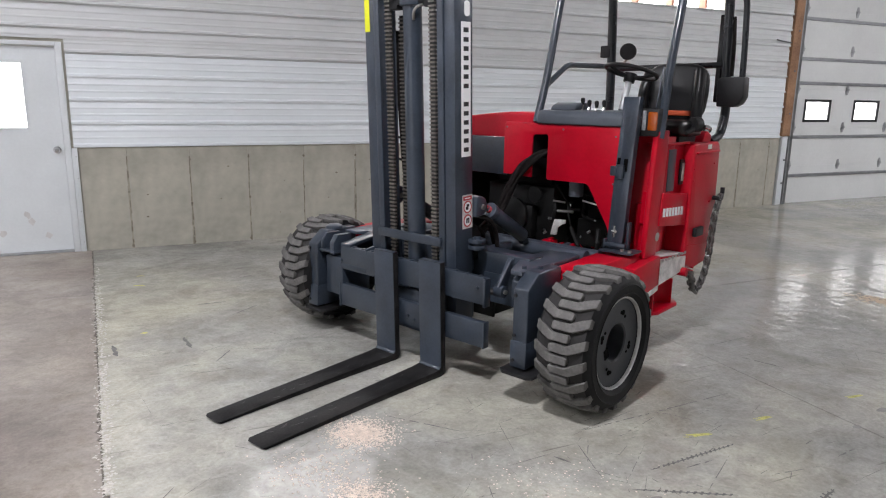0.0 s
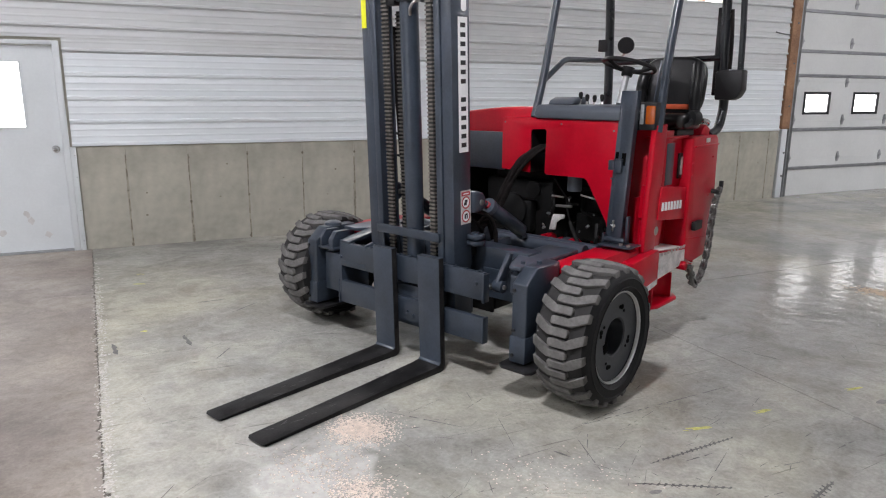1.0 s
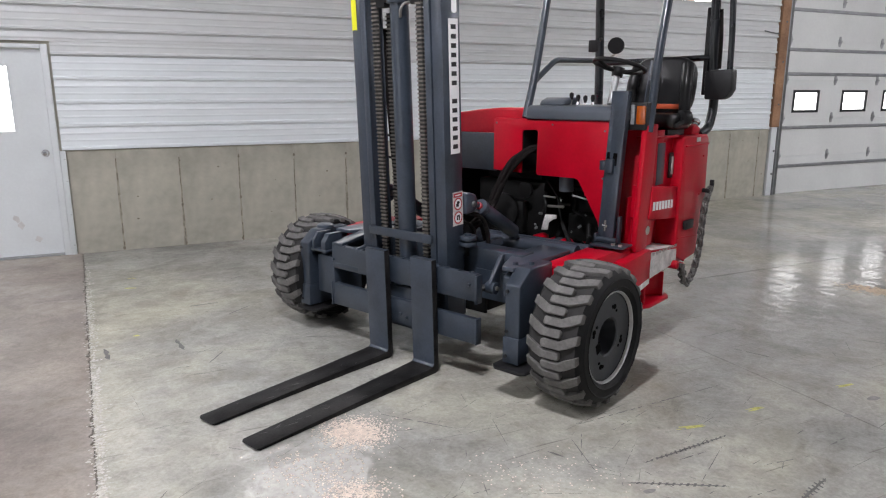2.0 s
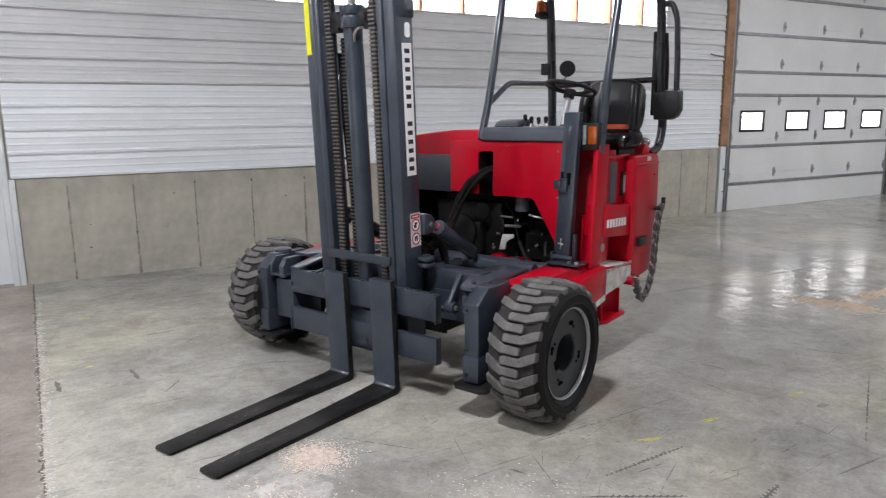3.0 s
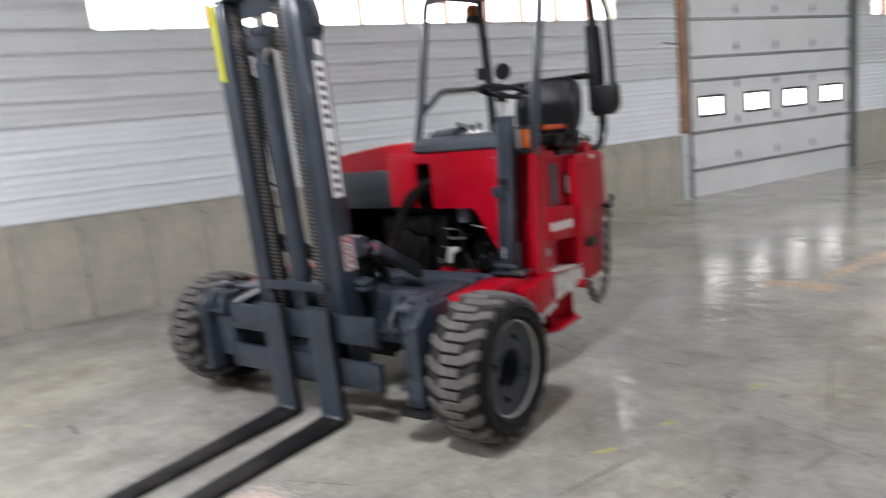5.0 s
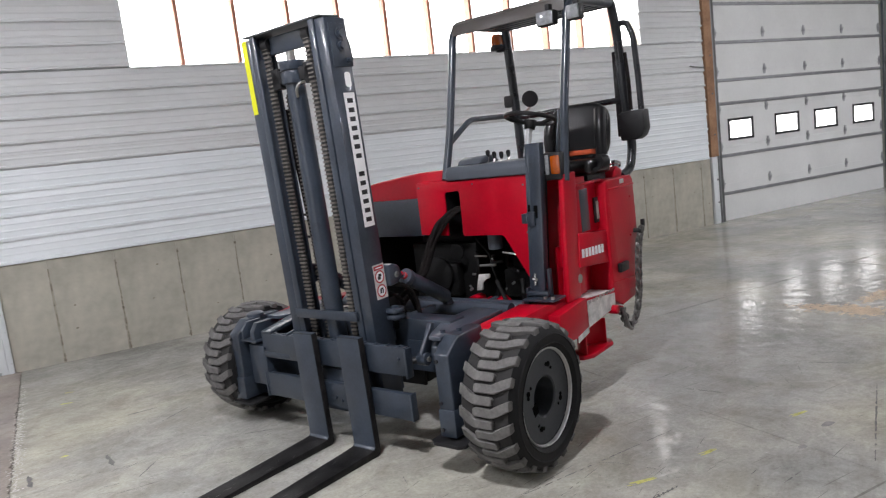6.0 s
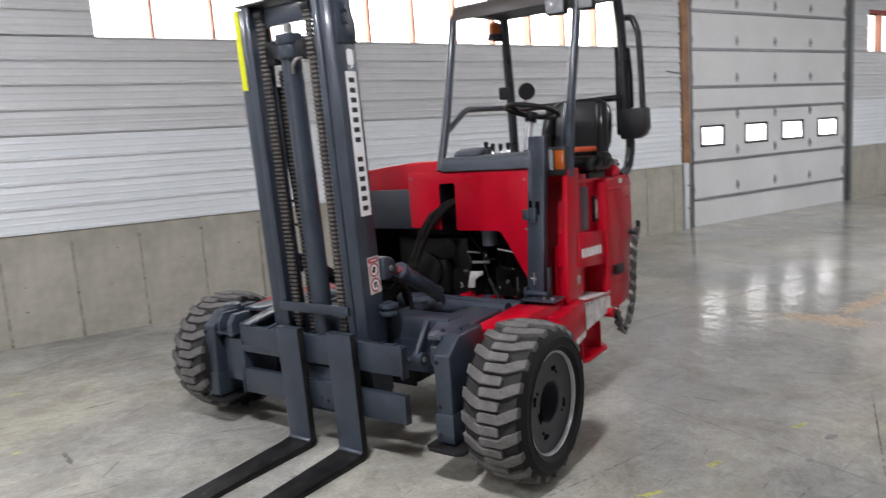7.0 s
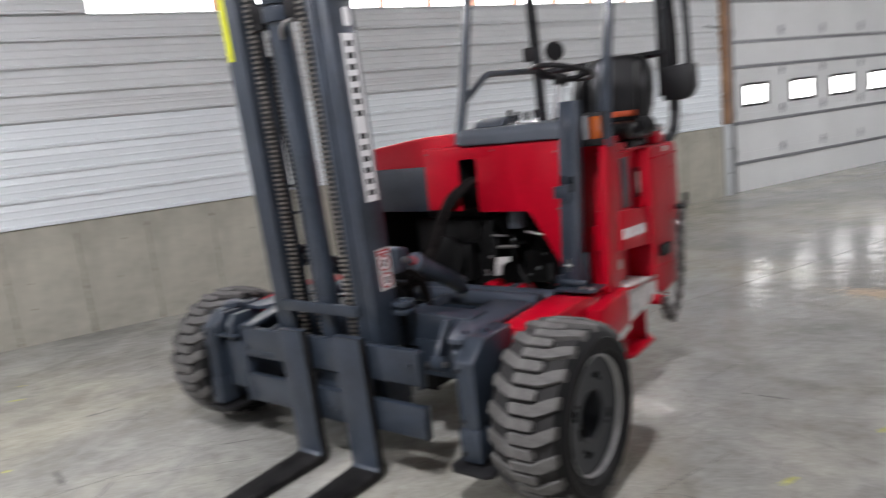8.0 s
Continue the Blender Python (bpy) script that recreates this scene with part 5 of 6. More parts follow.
for i in range(7):
    x = -1.222 - i * 0.0465
    d = -0.008 - 0.0025 * i
    bm = bmesh.new()
    prism(bm, [(x, 0.908 + d), (x - 0.034, 0.905 + d), (x - 0.036, 0.960 + d), (x - 0.002, 0.963 + d)], "y", 1.0125, 1.0140)
    part("marking_bar", bm, M_LABEL, name_box, "white marking bar", smooth=False)
bm = bmesh.new()
rod(bm, (-1.19, 0.93, 0.775), (-1.19, 1.005, 0.775), 0.030, seg=20)
part("round_fitting", bm, M_STEEL, truck, "dull round metal fitting", bevel=0.005)
bm = bmesh.new()
prism(bm, [(-1.605, 0.53), (-1.605, 1.34), (-1.64, 1.352), (-2.03, 1.352), (-2.07, 1.32), (-2.10, 0.50), (-1.75, 0.47)], "y", 0.30, 1.030)
tank = part("rear_body", bm, M_RED, truck, "red rear body box beside the seat", bevel=0.014, segments=3)
part("body_rim", blocks((-2.045, -1.64, 0.925, 1.045, 1.278, 1.292)), M_RED, tank, bevel=0.005)
part("rating_plate", blocks((-1.90, -1.83, 1.031, 1.033, 1.305, 1.335)), M_LABEL_WORN, tank, "small pale plate", smooth=False)
bm = bmesh.new()
prism(bm, [(-1.62, 0.655), (-1.62, 0.665), (-2.09, 0.62), (-2.09, 0.61)], "y", 1.028, 1.036)
part("panel_seam", bm, M_RED, tank, bevel=0.002)
part("side_latch", blocks((-1.82, -1.690, 1.030, 1.062, 0.708, 0.772), (-1.85, -1.82, 1.030, 1.05, 0.718, 0.760)), M_BLACK, tank, "black rubber latch", bevel=0.008)
for x, z in ((-1.95, 0.93), (-1.63, 1.18), (-1.63, 1.10), (-1.98, 1.20)):
    bm = bmesh.new()
    rod(bm, (x, 1.028, z), (x, 1.036, z), 0.007, seg=8)
    part("rivet", bm, M_RED, tank)

# fender and step
bm = bmesh.new()
prism(bm, [(-0.285, 0.60), (-0.290, 0.690), (-0.80, 0.698), (-0.90, 0.672), (-1.10, 0.668), (-1.10, 0.60)], "y", 0.785, 0.974)
part("fender", bm, M_RED, truck, "red fender beam inside the front wheel", bevel=0.006)
bm = bmesh.new()
prism(bm, [(-0.285, 0.60), (-0.290, 0.690), (-0.80, 0.698), (-0.90, 0.672), (-1.10, 0.668), (-1.10, 0.60)], "y", -0.974, -0.785)
part("fender", bm, M_RED, truck, "red fender beam inside the front wheel", bevel=0.006)
bm = bmesh.new()
prism(bm, [(-0.80, 0.635), (-1.155, 0.662), (-1.155, 0.470), (-1.02, 0.440), (-0.80, 0.46)], "y", 0.80, 1.050)
part("step_beam", bm, M_RED, truck, "red beam behind the front wheel", bevel=0.006)
bm = bmesh.new()
prism(bm, [(-1.157, 0.650), (-1.575, 0.606), (-1.575, 0.500), (-1.157, 0.460)], "y", 0.80, 1.046)
step = part("step", bm, M_RED, truck, "red step with scuffed pale facing", bevel=0.004)
bm = bmesh.new()
prism(bm, [(-1.162, 0.640), (-1.570, 0.598), (-1.570, 0.505), (-1.162, 0.468)], "y", 1.0465, 1.0490)
part("step_facing", bm, M_LABEL_WORN, step, "scuffed pale grip facing", smooth=False)
for i in range(8):
    x = -1.18 - i * 0.05
    bm = bmesh.new()
    prism(bm, [(x, 0.636), (x - 0.038, 0.632), (x - 0.032, 0.612), (x - 0.004, 0.616)], "y", 1.0495, 1.0510)
    part("grip_tooth", bm, M_STEEL, step, smooth=False)
m = Matrix.Translation((-1.366, 0.93, 0.6325)) @ pose(0, 0, 0, 0, -6.0, 0)
part("step_tread", blocks((-0.205, 0.205, -0.115, 0.113, 0.0, 0.004), m=m), M_LABEL_WORN, step, "worn pale step tread", smooth=False)
bm = bmesh.new()
prism(bm, [(-1.00, 0.452), (-1.15, 0.475), (-1.15, 0.440), (-1.00, 0.412)], "y", 1.0505, 1.0525)
part("pale_patch", bm, M_LABEL_WORN, truck, "pale patch under the step", smooth=False)
bm = bmesh.new()
outer = [(-1.285 - 0.150 * math.cos(a), 1.030 - 0.120 * math.sin(a)) for a in [math.pi * i / 14 for i in range(15)]]
inner = [(-1.285 - 0.136 * math.cos(a), 1.032 - 0.106 * math.sin(a)) for a in [math.pi * i / 14 for i in range(15)]]
prism(bm, outer + inner[::-1], "z", 0.292, 0.46)
bracket = part("tie_bracket", bm, M_RED, truck, "red curved tie-down bracket", bevel=0.003)
bm = bmesh.new()
prism(bm, [(-1.10, 0.90), (-1.10, 1.02), (-1.17, 1.06), (-1.46, 1.06), (-1.53, 1.01), (-1.53, 0.90)], "z", 0.268, 0.292)
part("bracket_foot", bm, M_RED, bracket, "red foot of the bracket", bevel=0.005)
part("bracket_label", blocks((-1.1485, -1.142, 1.000, 1.028, 0.36, 0.40)), M_LABEL_WORN, bracket, smooth=False)

# hook, ring and chain at the rear corner
bm = bmesh.new()
tube(bm, rounded([(-2.02, 1.03, 0.95), (-2.02, 1.06, 0.95), (-2.07, 1.065, 0.93), (-2.10, 1.065, 0.97), (-2.10, 1.065, 1.02)], 0.03), 0.016, 10)
part("chain_hook", bm, M_BLACK, truck, "black steel hook")
bm = bmesh.new()
rod(bm, (-1.525, 1.02, 0.495), (-1.525, 1.085, 0.495), 0.030, seg=20)
part("chain_boss", bm, M_RED, truck, "red round chain boss", bevel=0.006)


def chain_link(w=0.030, l=0.052, r=0.0075):
    bm = bmesh.new()
    pts = []
    for i in range(16):
        a = 2 * math.pi * i / 16
        pts.append((w / 2 * math.cos(a), 0, (l - w) / 2 * (1 if math.sin(a) >= 0 else -1) + w / 2 * math.sin(a)))
    tube(bm, pts, r, 6, True)
    return finish(bm, "chain_link", M_CHAIN_DARK)


chain = tagged(new("tow_chain"), "dark steel chain hanging along the rear corner")
chain.parent = truck
CHAIN_PATH = rounded([(-2.055, 1.062, 0.955), (-1.985, 1.062, 0.86), (-1.955, 1.062, 0.72), (-1.930, 1.064, 0.54), (-1.865, 1.066, 0.40), (-1.775, 1.068, 0.325), (-1.68, 1.068, 0.335), (-1.60, 1.075, 0.44), (-1.56, 1.08, 0.485)], 0.1, 6)
LINK = chain_link()
for lane, shift in ((0.0, 0.0), (0.024, 0.35)):
    d, acc, k = 0.040, shift * 0.04, 0
    for p, q in zip(CHAIN_PATH, CHAIN_PATH[1:]):
        seg = (q - p).length
        while acc <= seg:
            at = p.lerp(q, acc / seg)
            ob = new("chain_link", LINK)
            ob.parent = chain
            rot = (q - p).to_track_quat("Z", "Y").to_matrix().to_4x4()
            ob.matrix_basis = Matrix.Translation(at + Vector((-lane, lane * 0.3, 0.3 * lane))) @ rot @ pose(0, 0, 0, 0, 0, 90 * (k % 2) + 20)
            acc += d
            k += 1
        acc -= seg
bm = bmesh.new()
tube(bm, rounded([(-1.56, 1.10, 0.505), (-1.585, 1.105, 0.43), (-1.63, 1.10, 0.35), (-1.70, 1.095, 0.315), (-1.715, 1.095, 0.345)], 0.04), 0.013, 8)
part("shackle", bm, M_CHAIN_DARK, chain, "dark shackle")
bm = bmesh.new()
rod(bm, (-1.56, 1.085, 0.515), (-1.56, 1.115, 0.515), 0.016, seg=12)
part("shackle_pin", bm, M_CHROME, chain, "bright pin")

# -- operator's place --
bm = bmesh.new()
prism(bm, [(-1.030, 1.462), (-1.030, 1.520), (-1.060, 1.552), (-1.30, 1.560), (-1.30, 1.462)], "y", 0.150, 0.785)
dash = part("dashboard", bm, M_GREYPLASTIC, truck, "slate moulded dashboard ledge", bevel=0.012, segments=3)
bm = bmesh.new()
prism(bm, [(-1.10, 1.555), (-1.13, 1.585), (-1.19, 1.605), (-1.30, 1.605), (-1.34, 1.555)], "y", 0.20, 0.40)
part("instrument_hood", bm, M_GREYPLASTIC, dash, "grey instrument hood", bevel=0.025, segments=3)
for i, (y, z) in enumerate(((0.395, 1.622), (0.445, 1.608), (0.500, 1.603), (0.555, 1.608))):
    bm = bmesh.new()
    rod(bm, (-1.20, y, 1.555), (-1.21, y, z - 0.03), 0.007, seg=8)
    lever = part("lever", bm, M_STEEL, truck, "control lever with a black knob")
    bm = bmesh.new()
    revolve(bm, [(-0.032, 0.0), (-0.030, 0.009), (-0.004, 0.015), (0.012, 0.013), (0.018, 0.0)], (-1.21, y, z), "z", 14, False)
    part("knob", bm, M_BLACK, lever, "black knob")
part("cab_floor", blocks((-1.80, -1.30, 0.12, 0.86, 1.440, 1.462)), M_BLACK, truck, "black cab deck", smooth=False)

SW = Matrix.Translation((-1.40, 0.637, 1.810)) @ pose(0, 0, 0, -6, -14, 0)
bm = bmesh.new()
tube(bm, [(0.168 * math.cos(a), 0.168 * math.sin(a), 0) for a in [2 * math.pi * i / 40 for i in range(40)]], 0.0145, 10, True)
bmesh.ops.transform(bm, matrix=SW, verts=bm.verts)
sw = part("steering_wheel", bm, M_BLACK, truck, "black steering wheel with three spokes")
for q in (90, 210, 330):
    a = radians(q)
    bm = bmesh.new()
    tube(bm, [(0.02 * math.cos(a), 0.02 * math.sin(a), -0.035), (0.09 * math.cos(a), 0.09 * math.sin(a), -0.03), (0.166 * math.cos(a), 0.166 * math.sin(a), 0)], 0.013, 8)
    bmesh.ops.transform(bm, matrix=SW, verts=bm.verts)
    part("spoke", bm, M_BLACK, sw)
bm = bmesh.new()
rod(bm, (0, 0, -0.07), (0, 0, -0.012), 0.036, 0.042, seg=20)
bmesh.ops.transform(bm, matrix=SW, verts=bm.verts)
part("hub", bm, M_BLACK, sw, "black steering hub")
bm = bmesh.new()
rod(bm, SW @ Vector((0, 0, -0.06)), (-1.29, 0.640, 1.56), 0.022, seg=14)
part("steering_column", bm, M_GALV, truck, "bare metal steering column")

bm = bmesh.new()
outline = [(0.222 * math.copysign(abs(math.cos(a)) ** 0.55, math.cos(a)), 0.203 * math.copysign(abs(math.sin(a)) ** 0.55, math.sin(a))) for a in [2 * math.pi * i / 28 for i in range(28)]]
m = Matrix.Translation((-1.80, 0.778, 1.678)) @ pose(0, 0, 0, 0, -10, 0)
prism(bm, [(y, z) for y, z in outline], "x", -0.055, 0.045, m)
seat = part("seat", bm, M_VINYL, truck, "black vinyl seat with an orange lower edge", bevel=0.030, segments=4)
for y in (-0.196, 0.190):
    bm = bmesh.new()
    tube(bm, rounded([(0.045, y, -0.17), (0.075, y * 1.02, 0.0), (0.045, y * 0.93, 0.14)], 0.08), 0.040, 12)
    bmesh.ops.transform(bm, matrix=m, verts=bm.verts)
    part("bolster", bm, M_VINYL, seat, "padded side bolster")
bm = bmesh.new()
prism(bm, [(-1.79, 1.395), (-1.46, 1.405), (-1.42, 1.445), (-1.44, 1.500), (-1.60, 1.505), (-1.79, 1.485)], "y", 0.60, 1.00)
part("cushion", bm, M_VINYL, seat, "black seat cushion", bevel=0.028, segments=3)
part("seat_edge", blocks((-1.745, -1.705, 0.605, 0.960, 1.528, 1.562)), M_ORANGE, seat, "orange strip below the backrest", bevel=0.006)
part("seat_base", blocks((-1.78, -1.50, 0.66, 0.96, 1.355, 1.400)), M_BLACK, seat, "black seat suspension", bevel=0.006)
bm = bmesh.new()
rod(bm, (-1.58, 1.005, 1.475), (-1.64, 1.03, 1.475), 0.050, seg=18)
tube(bm, rounded([(-1.60, 1.02, 1.475), (-1.56, 1.02, 1.44), (-1.50, 1.00, 1.42)], 0.03), 0.018, 8)
part("seat_handle", bm, M_BLACK, seat, "black hip rest knob", bevel=0.012)
bm = bmesh.new()
rod(bm, (-1.93, 0.955, 1.385), (-1.955, 0.955, 1.425), 0.030, seg=18)
rod(bm, (-1.955, 0.955, 1.425), (-1.968, 0.955, 1.446), 0.040, seg=18)
part("filler_cap", bm, M_CHROME, truck, "bright metal filler cap", bevel=0.004)
bm = bmesh.new()
prism(bm, [(-1.80, 1.352), (-1.95, 1.352), (-1.965, 1.392), (-1.885, 1.425), (-1.845, 1.405)], "y", 0.905, 1.00)
part("filler_neck", bm, M_RED, truck, "red filler neck", bevel=0.006)

# amber indicator on the post
bm = blocks((-1.165, -1.070, 0.888, 1.000, 1.412, 1.580))
lamp = part("indicator_lamp", bm, M_BLACK, truck, "black lamp housing with amber and clear lenses", bevel=0.010)
part("amber_lens", blocks((-1.140, -1.064, 0.932, 0.9960, 1.445, 1.562)), M_AMBER, lamp, "ribbed amber lens", bevel=0.012)
part("clear_lens", blocks((-1.100, -1.065, 0.896, 0.924, 1.445, 1.568)), M_CLEAR, lamp, "ribbed clear lens", bevel=0.008)

# -- overhead guard --
rops = tagged(new("overhead_guard"), "charcoal tubular overhead guard")
rops.parent = truck


def guard_tube(name, pts, r, label="", rad=0.12, mat=M_GREY):
    bm = bmesh.new()
    tube(bm, rounded(pts, rad, 7), r, 14)
    return part(name, bm, mat, rops, label)


ROOF = 2.485
guard_tube("front_post", [(-1.07, 0.124, 1.470), (-1.17, 0.124, 1.75), (-1.30, 0.124, 2.28), (-1.345, 0.124, ROOF), (-1.55, 0.124, ROOF + 0.02)], 0.027, "charcoal front tube of the guard")
guard_tube("front_post", [(-1.13, 0.992, 1.40), (-1.20, 0.992, 1.84), (-1.325, 0.992, 2.31), (-1.355, 0.992, ROOF), (-1.55, 0.992, ROOF + 0.02)], 0.027, "charcoal front tube of the guard")
guard_tube("rear_post", [(-2.10, 0.124, 1.35), (-2.08, 0.124, 1.85), (-2.03, 0.124, 2.52)], 0.034, "dark rear tube of the guard", mat=M_TUBE_DARK)
guard_tube("rear_post", [(-1.98, 0.985, 1.345), (-2.10, 1.005, 1.385), (-2.15, 1.015, 1.55), (-2.13, 0.990, 1.90), (-2.10, 0.985, 2.35), (-2.03, 0.985, 2.54)], 0.032, "charcoal rear tube of the guard", 0.14, mat=M_TUBE_DARK)
guard_tube("side_rail", [(-1.17, 0.124, 1.715), (-1.43, 0.124, 1.865), (-2.09, 0.124, 1.880)], 0.020, "charcoal side rail", 0.06)
guard_tube("back_rail", [(-2.09, 0.124, 1.86), (-2.13, 0.985, 1.88)], 0.022, "dark back rail", mat=M_TUBE_DARK)
part("post_gusset", (lambda b: (prism(b, [(-1.10, 1.43), (-1.19, 1.43), (-1.235, 1.83), (-1.195, 1.83)], "y", 0.945, 0.952), b)[1])(bmesh.new()), M_GREY, rops, bevel=0.002)
bm = bmesh.new()
vis = [(-1.315, ROOF - 0.055), (-1.330, ROOF + 0.020), (-1.385, ROOF + 0.050), (-1.55, ROOF + 0.060), (-1.55, ROOF + 0.050), (-1.388, ROOF + 0.040), (-1.342, ROOF + 0.012), (-1.327, ROOF - 0.055)]
prism(bm, vis, "y", 0.13, 0.99)
part("roof_visor", bm, M_VISOR, rops, "dark curved front edge of the roof", bevel=0.003)
for k in range(7):
    x = -1.58 - k * 0.072
    part("roof_bar", blocks((x - 0.020, x + 0.020, 0.13, 0.99, ROOF + 0.025, ROOF + 0.055)), M_GREY, rops, "charcoal roof bar", bevel=0.006)
for y in (0.124, 0.983):
    guard_tube("roof_side", [(-1.50, y, ROOF + 0.022), (-2.05, y, ROOF + 0.050)], 0.026, "charcoal roof side tube")
guard_tube("grab_handle", [(-2.10, 1.00, 2.400), (-2.10, 1.060, 2.400), (-2.09, 1.105, 2.30), (-2.09, 1.120, 2.00), (-2.09, 1.125, 1.76)], 0.021, "dark tubular grab handle", 0.08, mat=M_TUBE_DARK)
bm = bmesh.new()
prism(bm, [(0.985, 1.590), (0.975, 1.77), (0.995, 1.790), (1.163, 1.795), (1.168, 1.66), (1.143, 1.610), (1.103, 1.590)], "x", -2.13, -2.02)
part("side_case", bm, M_BLACK, rops, "black plastic case on the guard", bevel=0.012)
bm = bmesh.new()
tube(bm, rounded([(-2.125, 1.02, 2.20), (-2.10, 1.045, 2.00), (-2.09, 1.05, 1.80)], 0.1), 0.014, 8)
part("guard_cable", bm, M_HOSE, rops, "black cable along the guard")
part("guard_cover", blocks((-2.155, -2.115, 0.925, 0.960, 1.62, 2.22)), M_BLACK, rops, "black strip along the rear tube", bevel=0.008)
for y, half in ((0.900, 0.056), (1.090, 0.040)):
    bm = blocks((-1.30, -1.235, y - half - 0.006, y + half + 0.004, 2.345, 2.435))
    wl = part("work_lamp", bm, M_BLACK, rops, "black work lamp with a pale lens", bevel=0.010)
    part("lens", blocks((-1.236, -1.222, y - half, y + half, 2.350, 2.430)), M_CLEAR, wl, "pale lamp lens", bevel=0.005)
    part("lamp_bracket", blocks((-1.33, -1.28, y - 0.02, y + 0.01, 2.42, 2.48)), M_BLACK, wl, bevel=0.003)
bm = bmesh.new()
revolve(bm, [(0.0, 0.0), (0.0, 0.060), (0.030, 0.058), (0.035, 0.0)], (-2.00, 0.060, 2.385), "z", 20, False)
bcn = part("beacon", bm, M_BLACK, rops, "amber beacon on a black base", bevel=0.003)
bm = bmesh.new()
revolve(bm, [(0.035, 0.0), (0.035, 0.050), (0.095, 0.048), (0.118, 0.032), (0.122, 0.0)], (-2.00, 0.060, 2.385), "z", 20, False)
part("beacon_lens", bm, M_AMBER, bcn, "amber beacon lens")
part("beacon_arm", blocks((-2.04, -1.99, 0.05, 0.15, 2.370, 2.384)), M_BLACK, bcn, bevel=0.003)
bm = bmesh.new()
m = Matrix.Translation((-2.02, 0.288, 1.985)) @ pose(0, 0, 0, 0, 10, 25)
rv = [(-0.040, 0.0), (-0.035, 0.030), (-0.010, 0.058), (0.012, 0.062), (0.020, 0.056), (0.022, 0.0)]
revolve(bm, rv, (0, 0, 0), "x", 28, False)
bmesh.ops.transform(bm, matrix=m, verts=bm.verts)
rl = part("rear_lamp", bm, M_BLACK, rops, "round black lamp on a stalk")
bm = bmesh.new()
tube(bm, rounded([(-2.03, 0.280, 1.93), (-2.04, 0.250, 1.905), (-2.06, 0.16, 1.885)], 0.02), 0.009, 8)
part("lamp_stalk", bm, M_STEEL, rl, "bright stalk")
part("switch_box", blocks((-2.10, -2.03, 0.045, 0.125, 1.945, 2.035)), M_BLACK, rops, "small black switch box", bevel=0.008)

# -- rear wheel, under the body --
wheel(-1.75, 0.0, 0.388, -1, 10)

# ---- the basketball hoop beyond the overhead door ----
hoop = tagged(new("basketball_hoop"), "portable basketball hoop with clear backboard on a black base", "basketball hoop")
hoop.matrix_basis = pose(17.02, -1.0, 0, 0, 0, -37)      # local x: the way the board faces
bm = bmesh.new()
prism(bm, [(-1.05, -0.30), (-0.95, -0.40), (-0.20, -0.40), (0.10, -0.16), (0.10, 0.16), (-0.20, 0.40), (-0.95, 0.40), (-1.05, 0.30)], "z", 0.02, 0.20)
part("base", bm, M_BLACK, hoop, "black plastic water-filled base", bevel=0.05, segments=3)
bm = bmesh.new()
rod(bm, (0, 0, 0.15), (0, 0, 2.80), 0.048, seg=16)
part("pole", bm, M_BLACK, hoop, "black steel pole")
for y in (-0.25, 0.25):
    bm = bmesh.new()
    rod(bm, (-0.02, 0, 0.62), (-0.75, y, 0.19), 0.014, seg=8)
    part("brace", bm, M_BLACK, hoop, "thin black brace")
for z in (2.74, 2.42):
    bm = bmesh.new()
    rod(bm, (0, 0, z), (0.49, 0, z + 0.07), 0.022, seg=8)
    part("arm", bm, M_BLACK, hoop, "black backboard arm")
bm = bmesh.new()
rod(bm, (-0.02, 0.02, 2.60), (-0.10, 0.05, 1.92), 0.026, seg=10)
rod(bm, (-0.02, 0.02, 1.92), (-0.22, 0.06, 1.90), 0.030, seg=10)
part("height_lever", bm, M_BLACK, hoop, "black height adjusting lever")
bm = bmesh.new()
box(bm, 0.51, 0.522, -0.54, 0.54, 2.30, 3.12)
part("backboard", bm, M_BOARD, hoop, "clear acrylic backboard", smooth=False)
bm = bmesh.new()
for a in ((-0.56, -0.53, 2.28, 3.14), (0.53, 0.56, 2.28, 3.14), (-0.53, 0.53, 2.28, 2.31), (-0.53, 0.53, 3.11, 3.14)):
    box(bm, 0.50, 0.53, *a)
part("board_frame", bm, M_GALV, hoop, "dark frame of the board", bevel=0.004)
bm = bmesh.new()
for a in ((-0.30, -0.27, 2.62, 2.96), (0.27, 0.30, 2.62, 2.96), (-0.27, 0.27, 2.62, 2.65), (-0.27, 0.27, 2.93, 2.96)):
    box(bm, 0.498, 0.527, *a)
part("target_square", bm, M_LABEL_WORN, hoop, "grey target square", smooth=False)
bm = bmesh.new()
tube(bm, [(0.80 + 0.225 * math.cos(a), 0.225 * math.sin(a), 2.50) for a in [2 * math.pi * i / 28 for i in range(28)]], 0.010, 8, True)
box(bm, 0.53, 0.59, -0.07, 0.07, 2.42, 2.51)
part("rim", bm, M_ORANGE, hoop, "faded orange rim")
bm = bmesh.new()
box(bm, 16.62, 16.95, -1.62, -1.52, 0.001, 0.006)
thing("paper_scrap", bm, M_LABEL, "white paper scrap on the floor by the hoop", "paper")


